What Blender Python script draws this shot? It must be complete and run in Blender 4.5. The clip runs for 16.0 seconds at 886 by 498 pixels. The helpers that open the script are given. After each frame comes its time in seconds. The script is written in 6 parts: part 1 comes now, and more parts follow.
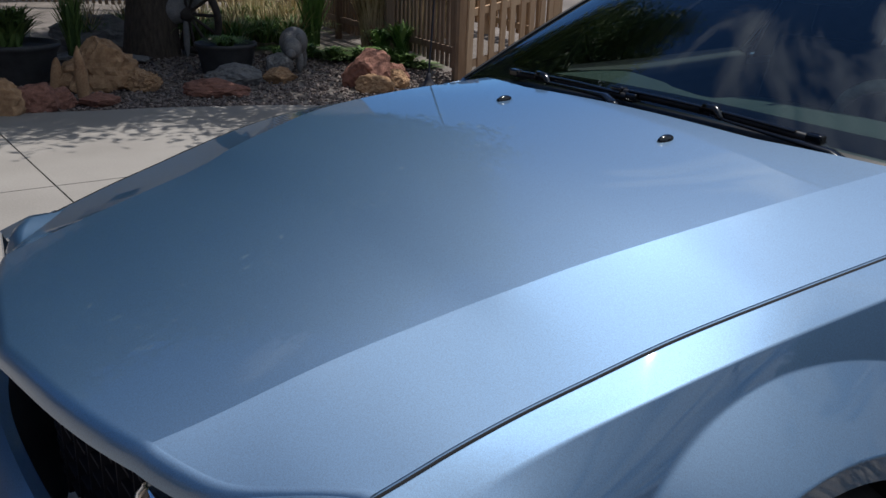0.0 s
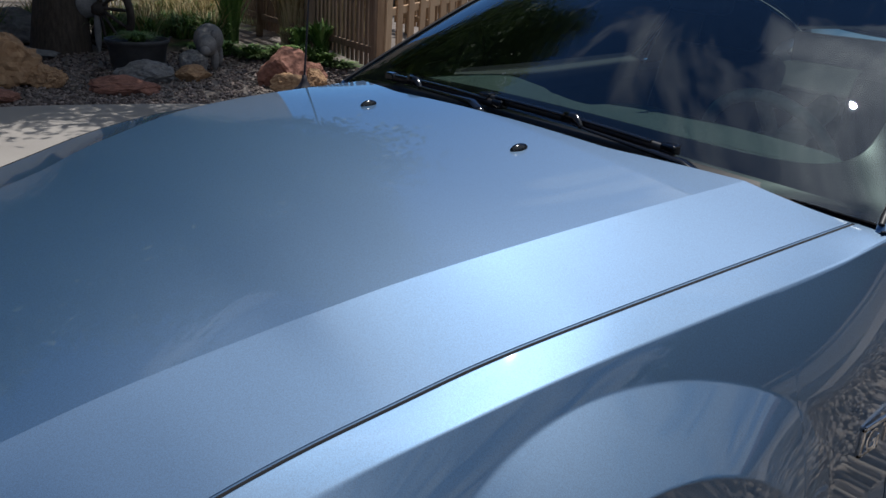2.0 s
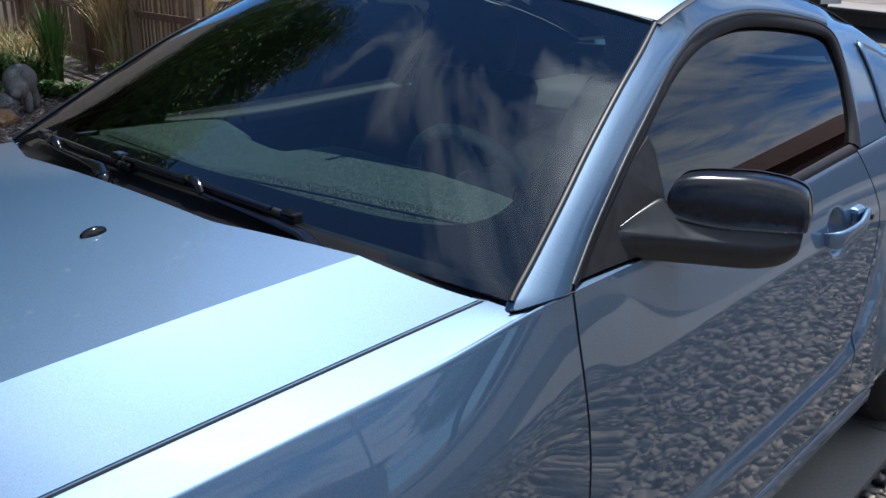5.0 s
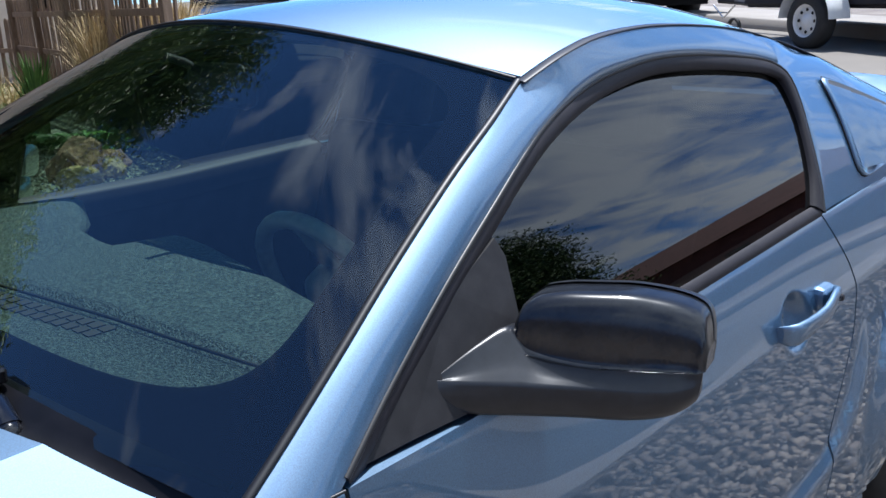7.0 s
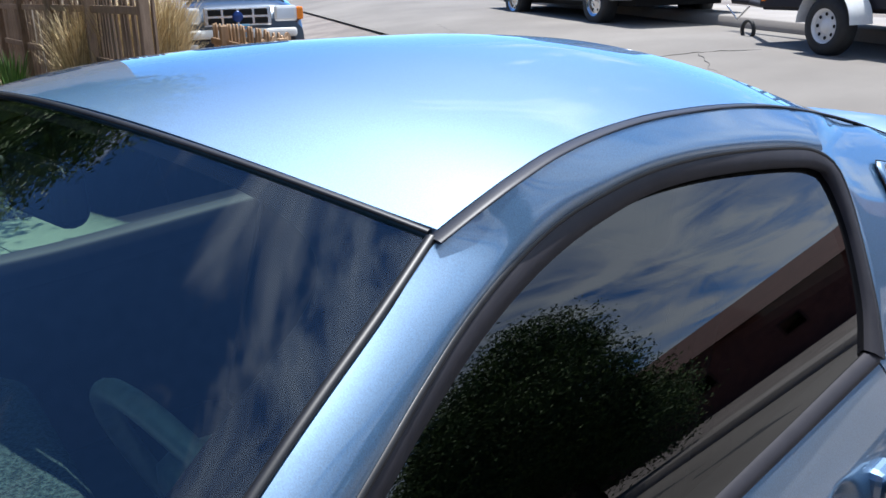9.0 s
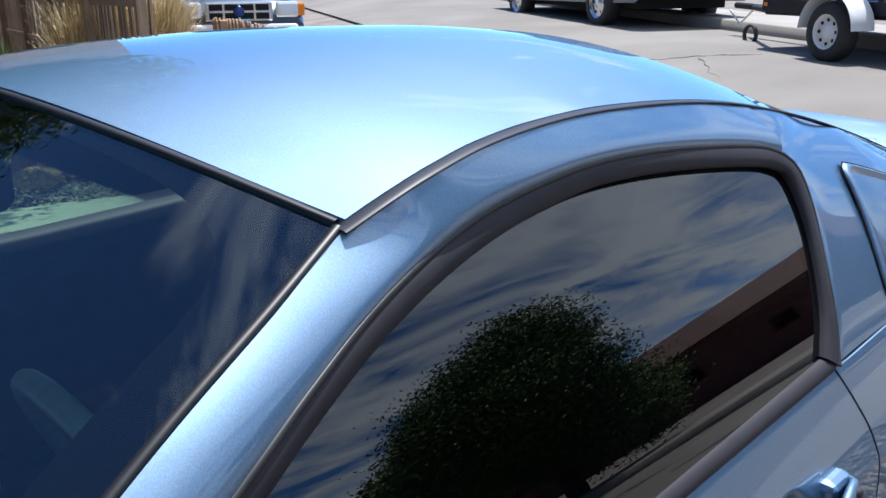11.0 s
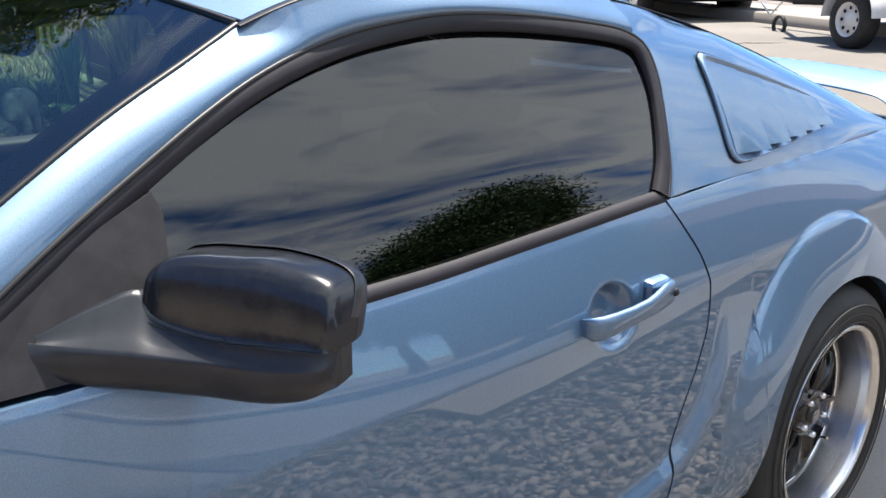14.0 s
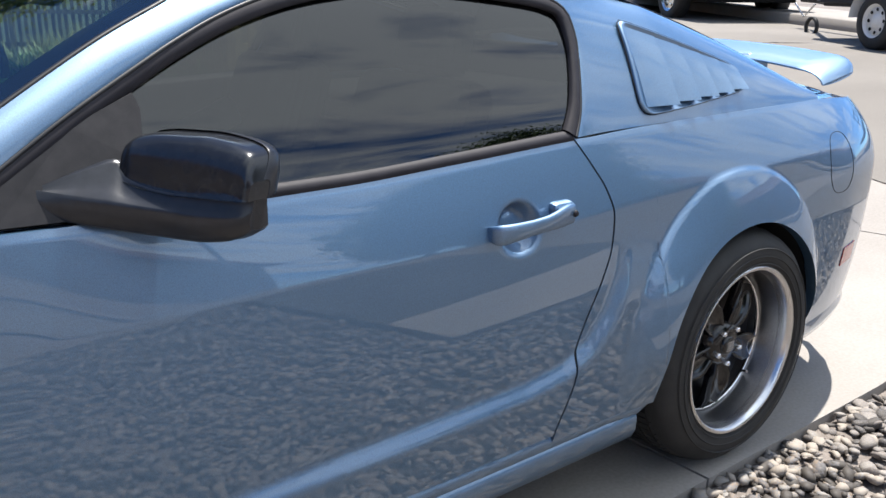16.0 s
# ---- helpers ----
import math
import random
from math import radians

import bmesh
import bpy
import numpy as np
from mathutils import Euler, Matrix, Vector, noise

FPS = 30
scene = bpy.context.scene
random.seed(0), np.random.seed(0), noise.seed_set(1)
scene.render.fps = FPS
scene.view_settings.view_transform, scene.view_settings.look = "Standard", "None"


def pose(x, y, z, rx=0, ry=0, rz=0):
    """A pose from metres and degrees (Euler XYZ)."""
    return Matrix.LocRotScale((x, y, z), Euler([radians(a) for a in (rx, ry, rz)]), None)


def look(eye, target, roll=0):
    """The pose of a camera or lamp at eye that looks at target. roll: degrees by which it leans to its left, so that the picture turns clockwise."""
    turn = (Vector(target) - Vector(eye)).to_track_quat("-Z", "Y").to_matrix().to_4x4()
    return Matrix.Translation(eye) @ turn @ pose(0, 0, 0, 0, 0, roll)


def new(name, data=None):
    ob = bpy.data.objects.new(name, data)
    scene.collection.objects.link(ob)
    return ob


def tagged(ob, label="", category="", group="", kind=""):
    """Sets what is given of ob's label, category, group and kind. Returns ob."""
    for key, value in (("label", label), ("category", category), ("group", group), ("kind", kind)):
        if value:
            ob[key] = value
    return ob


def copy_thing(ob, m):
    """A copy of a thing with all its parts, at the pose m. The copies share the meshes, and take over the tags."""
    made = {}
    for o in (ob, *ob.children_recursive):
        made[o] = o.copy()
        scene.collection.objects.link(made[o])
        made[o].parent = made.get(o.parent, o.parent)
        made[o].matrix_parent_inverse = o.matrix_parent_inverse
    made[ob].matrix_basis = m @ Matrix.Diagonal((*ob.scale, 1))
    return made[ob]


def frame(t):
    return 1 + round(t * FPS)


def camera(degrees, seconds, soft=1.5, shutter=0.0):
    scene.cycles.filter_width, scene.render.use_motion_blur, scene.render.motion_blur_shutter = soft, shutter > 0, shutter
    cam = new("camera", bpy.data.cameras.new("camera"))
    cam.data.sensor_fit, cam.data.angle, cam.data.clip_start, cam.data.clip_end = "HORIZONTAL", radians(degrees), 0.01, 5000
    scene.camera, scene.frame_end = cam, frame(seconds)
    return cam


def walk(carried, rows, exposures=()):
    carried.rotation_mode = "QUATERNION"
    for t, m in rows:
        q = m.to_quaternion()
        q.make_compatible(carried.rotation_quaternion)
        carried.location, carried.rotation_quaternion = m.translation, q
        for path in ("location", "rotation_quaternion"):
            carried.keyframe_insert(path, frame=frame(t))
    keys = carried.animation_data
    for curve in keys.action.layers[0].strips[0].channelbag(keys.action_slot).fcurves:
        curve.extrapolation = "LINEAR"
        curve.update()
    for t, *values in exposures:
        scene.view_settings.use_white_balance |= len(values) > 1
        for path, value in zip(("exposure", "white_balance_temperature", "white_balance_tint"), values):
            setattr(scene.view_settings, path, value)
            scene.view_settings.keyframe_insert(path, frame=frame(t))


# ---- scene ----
cam = camera(53.61, 16.0)
PATH = [
    (0, (-0.0291, -1.3965, 1.3765), (1.0919, 0.1185, 0.7075), 1.84),
    (0.5, (-0.0145, -1.4389, 1.3837), (1.1081, 0.0746, 0.7135), 1.95),
    (1, (0.0092, -1.4725, 1.3810), (1.1373, 0.0366, 0.7099), 2.41),
    (1.5, (0.0471, -1.4824, 1.3799), (1.2148, -0.0040, 0.7082), 2.84),
    (2, (0.1516, -1.4449, 1.3845), (1.3872, -0.0196, 0.7203), 3.28),
    (2.5, (0.2083, -1.4232, 1.3836), (1.5162, -0.0615, 0.7239), 3.07),
    (3, (0.3711, -1.4914, 1.3958), (1.7151, -0.1647, 0.7377), 3.01),
    (3.5, (0.5020, -1.5483, 1.4144), (1.8827, -0.2591, 0.7575), 2.82),
    (4, (0.5548, -1.5376, 1.4176), (1.9717, -0.2861, 0.7647), 2.39),
    (6.3, (1.1223, -1.5466, 1.4131), (2.4896, -0.2030, 0.8432), -2.39),
    (6.5, (1.1620, -1.5168, 1.4182), (2.5320, -0.1733, 0.8542), -2.52),
    (7, (1.3081, -1.4945, 1.4350), (2.6767, -0.1508, 0.8681), -2.27),
    (7.5, (1.4759, -1.5045, 1.4477), (2.8382, -0.1574, 0.8740), -2.08),
    (8, (1.5898, -1.4500, 1.4566), (2.9421, -0.0952, 0.8772), -2.14),
    (8.5, (1.6857, -1.3390, 1.4921), (3.0381, 0.0153, 0.9119), -2.10),
    (9, (1.7764, -1.2267, 1.5320), (3.1282, 0.1243, 0.9425), -1.61),
    (11.5, (1.8607, -1.2834, 1.4934), (3.2081, 0.0728, 0.9056), -0.44),
    (12, (1.8363, -1.3251, 1.4551), (3.1836, 0.0325, 0.8706), -0.35),
    (12.5, (1.8501, -1.4332, 1.4329), (3.1663, -0.0443, 0.8511), -0.51),
    (13, (1.8581, -1.5333, 1.4047), (3.1488, -0.1203, 0.8237), -0.62),
    (13.5, (1.7921, -1.6279, 1.3776), (3.0695, -0.2001, 0.8035), -0.86),
    (14, (1.7308, -1.7433, 1.3524), (2.9994, -0.3099, 0.7727), -0.47),
    (14.5, (1.7240, -1.9081, 1.3348), (2.9621, -0.4483, 0.7552), 0.50),
    (15, (1.7293, -2.0818, 1.3159), (2.9370, -0.5962, 0.7377), 0.79),
    (15.5, (1.7019, -2.1471, 1.2990), (2.8928, -0.6473, 0.7225), 0.59),
    (16, (1.6566, -2.1706, 1.2935), (2.8467, -0.6715, 0.7137), 0.60),
]
EXPOSURE = [(0, -0.33, 6220, 10), (4.0, -0.04, 6220, 10), (6.3, 0.76, 5850, 10), (7.0, 0.8, 5850, 10), (8.0, 1.17, 6150, 10), (9.0, 0.82, 5950, 10), (11.5, 0.82, 5950, 10), (12.5, 1.18, 6400, 10), (14.0, 1.29, 6700, 10), (16.0, 1.06, 6450, 10)]
walk(cam, [(t, look(eye, target, roll)) for t, eye, target, roll in PATH], EXPOSURE)

# ---------------------------------------------------------------- light
SUN_DIR = Vector((0.29, 0.10, 0.93)).normalized()
world = bpy.data.worlds.new("sky")
scene.world = world
world.use_nodes = True
wt = world.node_tree
wt.nodes.clear()


def wnode(kind, **kw):
    n = wt.nodes.new(kind)
    for k, v in kw.items():
        n.inputs[k].default_value = v
    return n


sky = wt.nodes.new("ShaderNodeTexSky")
sky.sky_type = "NISHITA"
sky.sun_disc = False
sky.sun_elevation = math.asin(SUN_DIR.z)
sky.sun_rotation = math.atan2(SUN_DIR.x, SUN_DIR.y)
sky.altitude = 1500
sky.dust_density = 0.05
sky.ozone_density = 3.0
sky.air_density = 0.65
coord = wt.nodes.new("ShaderNodeTexCoord")


def wmath(op, a, b):
    n = wt.nodes.new("ShaderNodeMath")
    n.operation = op
    for k, v in enumerate((a, b)):
        if isinstance(v, (int, float)):
            n.inputs[k].default_value = v
        else:
            wt.links.new(v, n.inputs[k])
    return n.outputs[0]


# high thin cloud on a flat layer, combed in one direction
sep = wt.nodes.new("ShaderNodeSeparateXYZ")
wt.links.new(coord.outputs["Generated"], sep.inputs[0])
height_ = wmath("MAXIMUM", wmath("ADD", sep.outputs["Z"], 0.12), 0.06)
flat_ = wt.nodes.new("ShaderNodeCombineXYZ")
wt.links.new(wmath("DIVIDE", sep.outputs["X"], height_), flat_.inputs[0])
wt.links.new(wmath("DIVIDE", sep.outputs["Y"], height_), flat_.inputs[1])
comb = wt.nodes.new("ShaderNodeMapping")
comb.inputs["Rotation"].default_value = (0, 0, 1.0)
comb.inputs["Scale"].default_value = (0.7, 2.0, 1.0)
wt.links.new(flat_.outputs[0], comb.inputs["Vector"])
streak = wnode("ShaderNodeTexNoise", Scale=1.5, Detail=9.0, Roughness=0.62, Distortion=1.1)
wt.links.new(comb.outputs[0], streak.inputs["Vector"])
patch = wnode("ShaderNodeTexNoise", Scale=0.75, Detail=3.0, Roughness=0.5)
wt.links.new(flat_.outputs[0], patch.inputs["Vector"])
# cover weighted by hand towards -y, which brightens that side of the sky
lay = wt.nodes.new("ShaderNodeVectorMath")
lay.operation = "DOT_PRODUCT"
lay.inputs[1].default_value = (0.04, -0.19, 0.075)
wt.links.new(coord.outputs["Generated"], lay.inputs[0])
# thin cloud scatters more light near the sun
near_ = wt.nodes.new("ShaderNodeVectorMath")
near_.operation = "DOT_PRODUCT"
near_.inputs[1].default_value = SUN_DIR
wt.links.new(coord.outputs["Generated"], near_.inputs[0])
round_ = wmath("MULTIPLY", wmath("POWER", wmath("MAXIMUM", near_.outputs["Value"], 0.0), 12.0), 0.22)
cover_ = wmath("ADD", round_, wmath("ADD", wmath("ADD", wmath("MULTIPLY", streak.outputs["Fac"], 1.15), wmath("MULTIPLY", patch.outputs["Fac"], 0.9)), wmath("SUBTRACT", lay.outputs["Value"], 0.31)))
cramp = wt.nodes.new("ShaderNodeValToRGB")
cramp.color_ramp.elements[0].position, cramp.color_ramp.elements[1].position = 0.74, 1.02
# cover thinned by hand close to the horizon
low_ = wmath("MULTIPLY", wmath("MINIMUM", wmath("MAXIMUM", sep.outputs["Z"], 0.0), 0.10), 10.0)
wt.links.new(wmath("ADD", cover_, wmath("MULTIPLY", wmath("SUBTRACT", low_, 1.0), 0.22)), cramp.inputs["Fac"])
cmix = wt.nodes.new("ShaderNodeMixRGB")
wt.links.new(cramp.outputs["Color"], cmix.inputs["Fac"])
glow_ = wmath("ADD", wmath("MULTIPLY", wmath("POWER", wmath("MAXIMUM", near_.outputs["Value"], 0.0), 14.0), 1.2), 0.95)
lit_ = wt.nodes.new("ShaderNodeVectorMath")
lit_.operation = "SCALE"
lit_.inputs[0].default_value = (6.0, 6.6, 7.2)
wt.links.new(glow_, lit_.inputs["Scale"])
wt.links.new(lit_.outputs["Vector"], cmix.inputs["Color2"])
deep = wt.nodes.new("ShaderNodeMixRGB")
deep.blend_type = "MULTIPLY"
deep.inputs["Fac"].default_value = 1.0
deep.inputs["Color2"].default_value = (0.64, 0.93, 1.16, 1)
wt.links.new(sky.outputs["Color"], deep.inputs["Color1"])
wt.links.new(deep.outputs["Color"], cmix.inputs["Color1"])
wbg = wnode("ShaderNodeBackground", Strength=0.115)
wt.links.new(cmix.outputs["Color"], wbg.inputs["Color"])
wout = wt.nodes.new("ShaderNodeOutputWorld")
wt.links.new(wbg.outputs[0], wout.inputs["Surface"])

sun = new("sun", bpy.data.lights.new("sun", "SUN"))
sun.data.energy, sun.data.angle, sun.data.color = 4.8, radians(0.53), (1.0, 0.95, 0.88)
sun.matrix_world = look(SUN_DIR * 50, (0, 0, 0))


# ---------------------------------------------------------------- materials
def material(name, color=(0.5, 0.5, 0.5), rough=0.5, metal=0.0, coat=0.0, **kw):
    m = bpy.data.materials.new(name)
    m.use_nodes = True
    b = m.node_tree.nodes["Principled BSDF"]
    b.inputs["Base Color"].default_value = (*color, 1)
    b.inputs["Roughness"].default_value = rough
    b.inputs["Metallic"].default_value = metal
    b.inputs["Coat Weight"].default_value = coat
    b.inputs["Coat Roughness"].default_value = 0.02
    for k, v in kw.items():
        b.inputs[k.replace("_", " ")].default_value = v
    return m


def grained(m, dark, light, scale=8.0, fine=120.0, bump=0.2, dist=0.002, rough=None, island=0.0, objrand=0.0, stretch=(1, 1, 1), detail=6.0):
    """Two scales of colour variation, relief, and variation from piece to piece."""
    t = m.node_tree
    b = t.nodes["Principled BSDF"]
    co = t.nodes.new("ShaderNodeTexCoord")
    mp = t.nodes.new("ShaderNodeMapping")
    mp.inputs["Scale"].default_value = stretch
    t.links.new(co.outputs["Object"], mp.inputs["Vector"])
    n1 = t.nodes.new("ShaderNodeTexNoise")
    n1.inputs["Scale"].default_value, n1.inputs["Detail"].default_value = scale, detail
    n2 = t.nodes.new("ShaderNodeTexNoise")
    n2.inputs["Scale"].default_value, n2.inputs["Detail"].default_value = fine, 4.0
    for n in (n1, n2):
        t.links.new(mp.outputs[0], n.inputs["Vector"])
    add = t.nodes.new("ShaderNodeMath")
    add.operation = "MULTIPLY_ADD"
    add.inputs[1].default_value, add.inputs[2].default_value = 0.45, 0.0
    t.links.new(n2.outputs["Fac"], add.inputs[0])
    add2 = t.nodes.new("ShaderNodeMath")
    add2.operation = "MULTIPLY_ADD"
    add2.inputs[1].default_value = 0.75
    t.links.new(n1.outputs["Fac"], add2.inputs[0])
    t.links.new(add.outputs[0], add2.inputs[2])
    fac = add2.outputs[0]
    for amount, out, kind in ((island, "Random Per Island", "ShaderNodeNewGeometry"), (objrand, "Random", "ShaderNodeObjectInfo")):
        if amount:
            r = t.nodes.new(kind)
            ma = t.nodes.new("ShaderNodeMath")
            ma.operation = "MULTIPLY_ADD"
            ma.inputs[1].default_value = amount
            t.links.new(r.outputs[out], ma.inputs[0])
            sub = t.nodes.new("ShaderNodeMath")
            sub.operation = "SUBTRACT"
            sub.inputs[1].default_value = amount / 2
            t.links.new(fac, sub.inputs[0])
            t.links.new(sub.outputs[0], ma.inputs[2])
            fac = ma.outputs[0]
    ramp = t.nodes.new("ShaderNodeValToRGB")
    e = ramp.color_ramp.elements
    e[0].position, e[1].position = 0.36, 0.84
    e[0].color, e[1].color = (*dark, 1), (*light, 1)
    t.links.new(fac, ramp.inputs["Fac"])
    t.links.new(ramp.outputs["Color"], b.inputs["Base Color"])
    if bump:
        bp = t.nodes.new("ShaderNodeBump")
        bp.inputs["Strength"].default_value, bp.inputs["Distance"].default_value = bump, dist
        t.links.new(fac, bp.inputs["Height"])
        t.links.new(bp.outputs[0], b.inputs["Normal"])
    if rough is not None:
        b.inputs["Roughness"].default_value = rough
    return m


def glass(name, tint, ior=1.52):
    m = bpy.data.materials.new(name)
    m.use_nodes = True
    t = m.node_tree
    t.nodes.clear()
    out = t.nodes.new("ShaderNodeOutputMaterial")
    mix = t.nodes.new("ShaderNodeMixShader")
    tr = t.nodes.new("ShaderNodeBsdfTransparent")
    tr.inputs["Color"].default_value = (*tint, 1)
    gl = t.nodes.new("ShaderNodeBsdfGlossy")
    gl.inputs["Roughness"].default_value = 0.0
    fr = t.nodes.new("ShaderNodeFresnel")
    fr.inputs["IOR"].default_value = ior
    t.links.new(fr.outputs[0], mix.inputs["Fac"])
    t.links.new(tr.outputs[0], mix.inputs[1])
    t.links.new(gl.outputs[0], mix.inputs[2])
    t.links.new(mix.outputs[0], out.inputs["Surface"])
    return m


PAINT = material("blue_metallic_paint", (0.12, 0.25, 0.44), 0.54, 1.0, 1.0)
t_ = PAINT.node_tree
b_ = t_.nodes["Principled BSDF"]
co_ = t_.nodes.new("ShaderNodeTexCoord")
fl_ = t_.nodes.new("ShaderNodeTexVoronoi")
fl_.inputs["Scale"].default_value = 900
t_.links.new(co_.outputs["Object"], fl_.inputs["Vector"])
mixc_ = t_.nodes.new("ShaderNodeMixRGB")
mixc_.inputs["Fac"].default_value = 0.22
mixc_.blend_type = "OVERLAY"
mixc_.inputs["Color1"].default_value = (0.078, 0.178, 0.312, 1)
bw_ = t_.nodes.new("ShaderNodeRGBToBW")
t_.links.new(fl_.outputs["Color"], bw_.inputs["Color"])
t_.links.new(bw_.outputs[0], mixc_.inputs["Color2"])
t_.links.new(mixc_.outputs[0], b_.inputs["Base Color"])
# a paler, tighter flake layer in the same lacquer
flk_ = t_.nodes.new("ShaderNodeBsdfAnisotropic")
flk_.distribution = "BECKMANN"
flk_.inputs["Color"].default_value, flk_.inputs["Roughness"].default_value = (0.80, 0.78, 0.77, 1), 0.56
mixs_ = t_.nodes.new("ShaderNodeMixShader")
mixs_.inputs["Fac"].default_value = 0.085
b_.inputs["Coat IOR"].default_value = 1.7
t_.links.new(b_.outputs[0], mixs_.inputs[1])
t_.links.new(flk_.outputs[0], mixs_.inputs[2])
t_.links.new(mixs_.outputs[0], t_.nodes["Material Output"].inputs["Surface"])
BLACK_TRIM = grained(material("black_satin_trim", rough=0.62), (0.013, 0.012, 0.016), (0.024, 0.022, 0.028), 30, 900, 0.12, 0.0006)
BLACK_TRIM.node_tree.nodes["Principled BSDF"].inputs["Specular IOR Level"].default_value = 0.3
RUBBER_SEAL = grained(material("black_rubber_seal", rough=0.45), (0.005, 0.005, 0.007), (0.012, 0.012, 0.014), 30, 600, 0.1, 0.0006)
BLACK_GLOSS = material("black_gloss", (0.004, 0.004, 0.005), 0.14, 0.0, 0.2)
MIRROR_PLASTIC = grained(material("black_mirror_plastic", rough=0.30), (0.009, 0.010, 0.013), (0.020, 0.022, 0.028), 60, 1400, 0.14, 0.0004)
MIRROR_GLOSS = grained(material("black_mirror_cap", rough=0.17), (0.008, 0.009, 0.012), (0.016, 0.018, 0.023), 60, 1400, 0.03, 0.0004)
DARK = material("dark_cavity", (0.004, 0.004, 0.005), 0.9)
RUBBER = grained(material("tyre_rubber", rough=0.72), (0.012, 0.012, 0.012), (0.032, 0.031, 0.03), 14, 300, 0.15, 0.001)
CHROME = material("polished_metal", (0.82, 0.82, 0.83), 0.09, 1.0)
ALU = grained(material("machined_aluminium", rough=0.24, metal=1.0), (0.55, 0.55, 0.56), (0.75, 0.75, 0.76), 6, 200, 0.05, 0.0004)
WS_GLASS = glass("windshield_glass", (0.54, 0.74, 0.67), 2.05)
SIDE_GLASS = glass("tinted_side_glass", (0.075, 0.085, 0.082), 1.82)
REAR_GLASS = glass("dark_rear_glass", (0.035, 0.04, 0.04), 1.6)
PASS_GLASS = glass("light_side_glass", (0.62, 0.82, 0.64), 1.5)
FRIT = material("black_glass_frit", (0.004, 0.004, 0.006), 0.05, 0.0)
DASH = grained(material("dash_vinyl", rough=0.5, Specular_IOR_Level=0.3), (0.008, 0.015, 0.015), (0.085, 0.120, 0.118), 190, 430, 1.0, 0.008)
for n_ in DASH.node_tree.nodes:
    if n_.bl_idname == "ShaderNodeValToRGB":
        n_.color_ramp.elements[0].position, n_.color_ramp.elements[1].position = 0.50, 0.78
COWL = grained(material("black_cowl_plastic", rough=0.4, Specular_IOR_Level=0.2), (0.002, 0.002, 0.003), (0.005, 0.005, 0.007), 40, 700, 0.1, 0.001)
BARREL = grained(material("dull_wheel_barrel", rough=0.3, metal=1.0), (0.26, 0.26, 0.27), (0.42, 0.42, 0.43), 6, 200, 0.05, 0.0004)
CABIN = grained(material("cabin_cloth", rough=0.85), (0.012, 0.012, 0.014), (0.03, 0.03, 0.034), 20, 500, 0.2, 0.001)
CONCRETE = grained(material("broom_finished_concrete", rough=0.85), (0.212, 0.192, 0.172), (0.335, 0.308, 0.280), 1.1, 90, 0.25, 0.002)
ROADM = grained(material("worn_asphalt", rough=0.9), (0.125, 0.112, 0.098), (0.215, 0.197, 0.175), 0.7, 160, 0.35, 0.004)
SOIL = grained(material("grey_gravel_soil", rough=0.95), (0.10, 0.085, 0.075), (0.26, 0.225, 0.20), 2.0, 55, 0.9, 0.02)
PEBBLE = grained(material("river_pebble", rough=0.7), (0.06, 0.051, 0.043), (0.29, 0.25, 0.208), 9, 140, 0.12, 0.001, island=0.9)
PEBBLE_OBJ = grained(material("river_pebble_near", rough=0.7), (0.06, 0.051, 0.043), (0.29, 0.25, 0.208), 9, 140, 0.12, 0.001, objrand=0.9)
for m_ in (PEBBLE, PEBBLE_OBJ):
    # slate, tan and rust stones among the grey ones
    for n_ in m_.node_tree.nodes:
        if n_.bl_idname == "ShaderNodeValToRGB":
            for at_, col_ in ((0.46, (0.12, 0.115, 0.118, 1)), (0.54, (0.20, 0.150, 0.105, 1)), (0.60, (0.155, 0.155, 0.165, 1)), (0.68, (0.25, 0.205, 0.155, 1)), (0.74, (0.22, 0.215, 0.21, 1))):
                n_.color_ramp.elements.new(at_).color = col_
CHIP = grained(material("crushed_rock_chip", rough=0.85), (0.075, 0.055, 0.05), (0.27, 0.215, 0.19), 12, 200, 0.2, 0.002, island=0.8)
SANDSTONE = grained(material("ochre_sandstone", rough=0.9), (0.20, 0.10, 0.05), (0.52, 0.33, 0.18), 5, 60, 0.6, 0.02)
REDROCK = grained(material("red_sandstone", rough=0.9), (0.13, 0.055, 0.04), (0.36, 0.17, 0.12), 6, 60, 0.6, 0.02)
GREYROCK = grained(material("grey_stone", rough=0.9), (0.09, 0.09, 0.095), (0.27, 0.26, 0.25), 6, 60, 0.6, 0.02)
FENCEWOOD = grained(material("tan_fence_wood", rough=0.85), (0.33, 0.20, 0.11), (0.52, 0.35, 0.21), 4, 60, 0.3, 0.002, objrand=0.25, stretch=(6, 6, 1))
OLDWOOD = grained(material("weathered_fence_wood", rough=0.9), (0.15, 0.10, 0.065), (0.33, 0.24, 0.17), 4, 60, 0.35, 0.002, objrand=0.3, stretch=(6, 6, 1))
BARK = grained(material("tree_bark", rough=0.95), (0.03, 0.022, 0.016), (0.11, 0.085, 0.065), 10, 60, 0.9, 0.02, stretch=(3, 3, 0.6))
LEAF = grained(material("tree_leaf", rough=0.7), (0.035, 0.075, 0.015), (0.12, 0.19, 0.045), 1.2, 30, 0.0, island=0.7)
GRASSY = grained(material("green_blade", rough=0.5), (0.05, 0.12, 0.02), (0.16, 0.26, 0.06), 3, 30, 0.0, island=0.6)
STRAW = grained(material("dry_grass_blade", rough=0.7), (0.30, 0.22, 0.10), (0.62, 0.49, 0.28), 3, 30, 0.0, island=0.7)
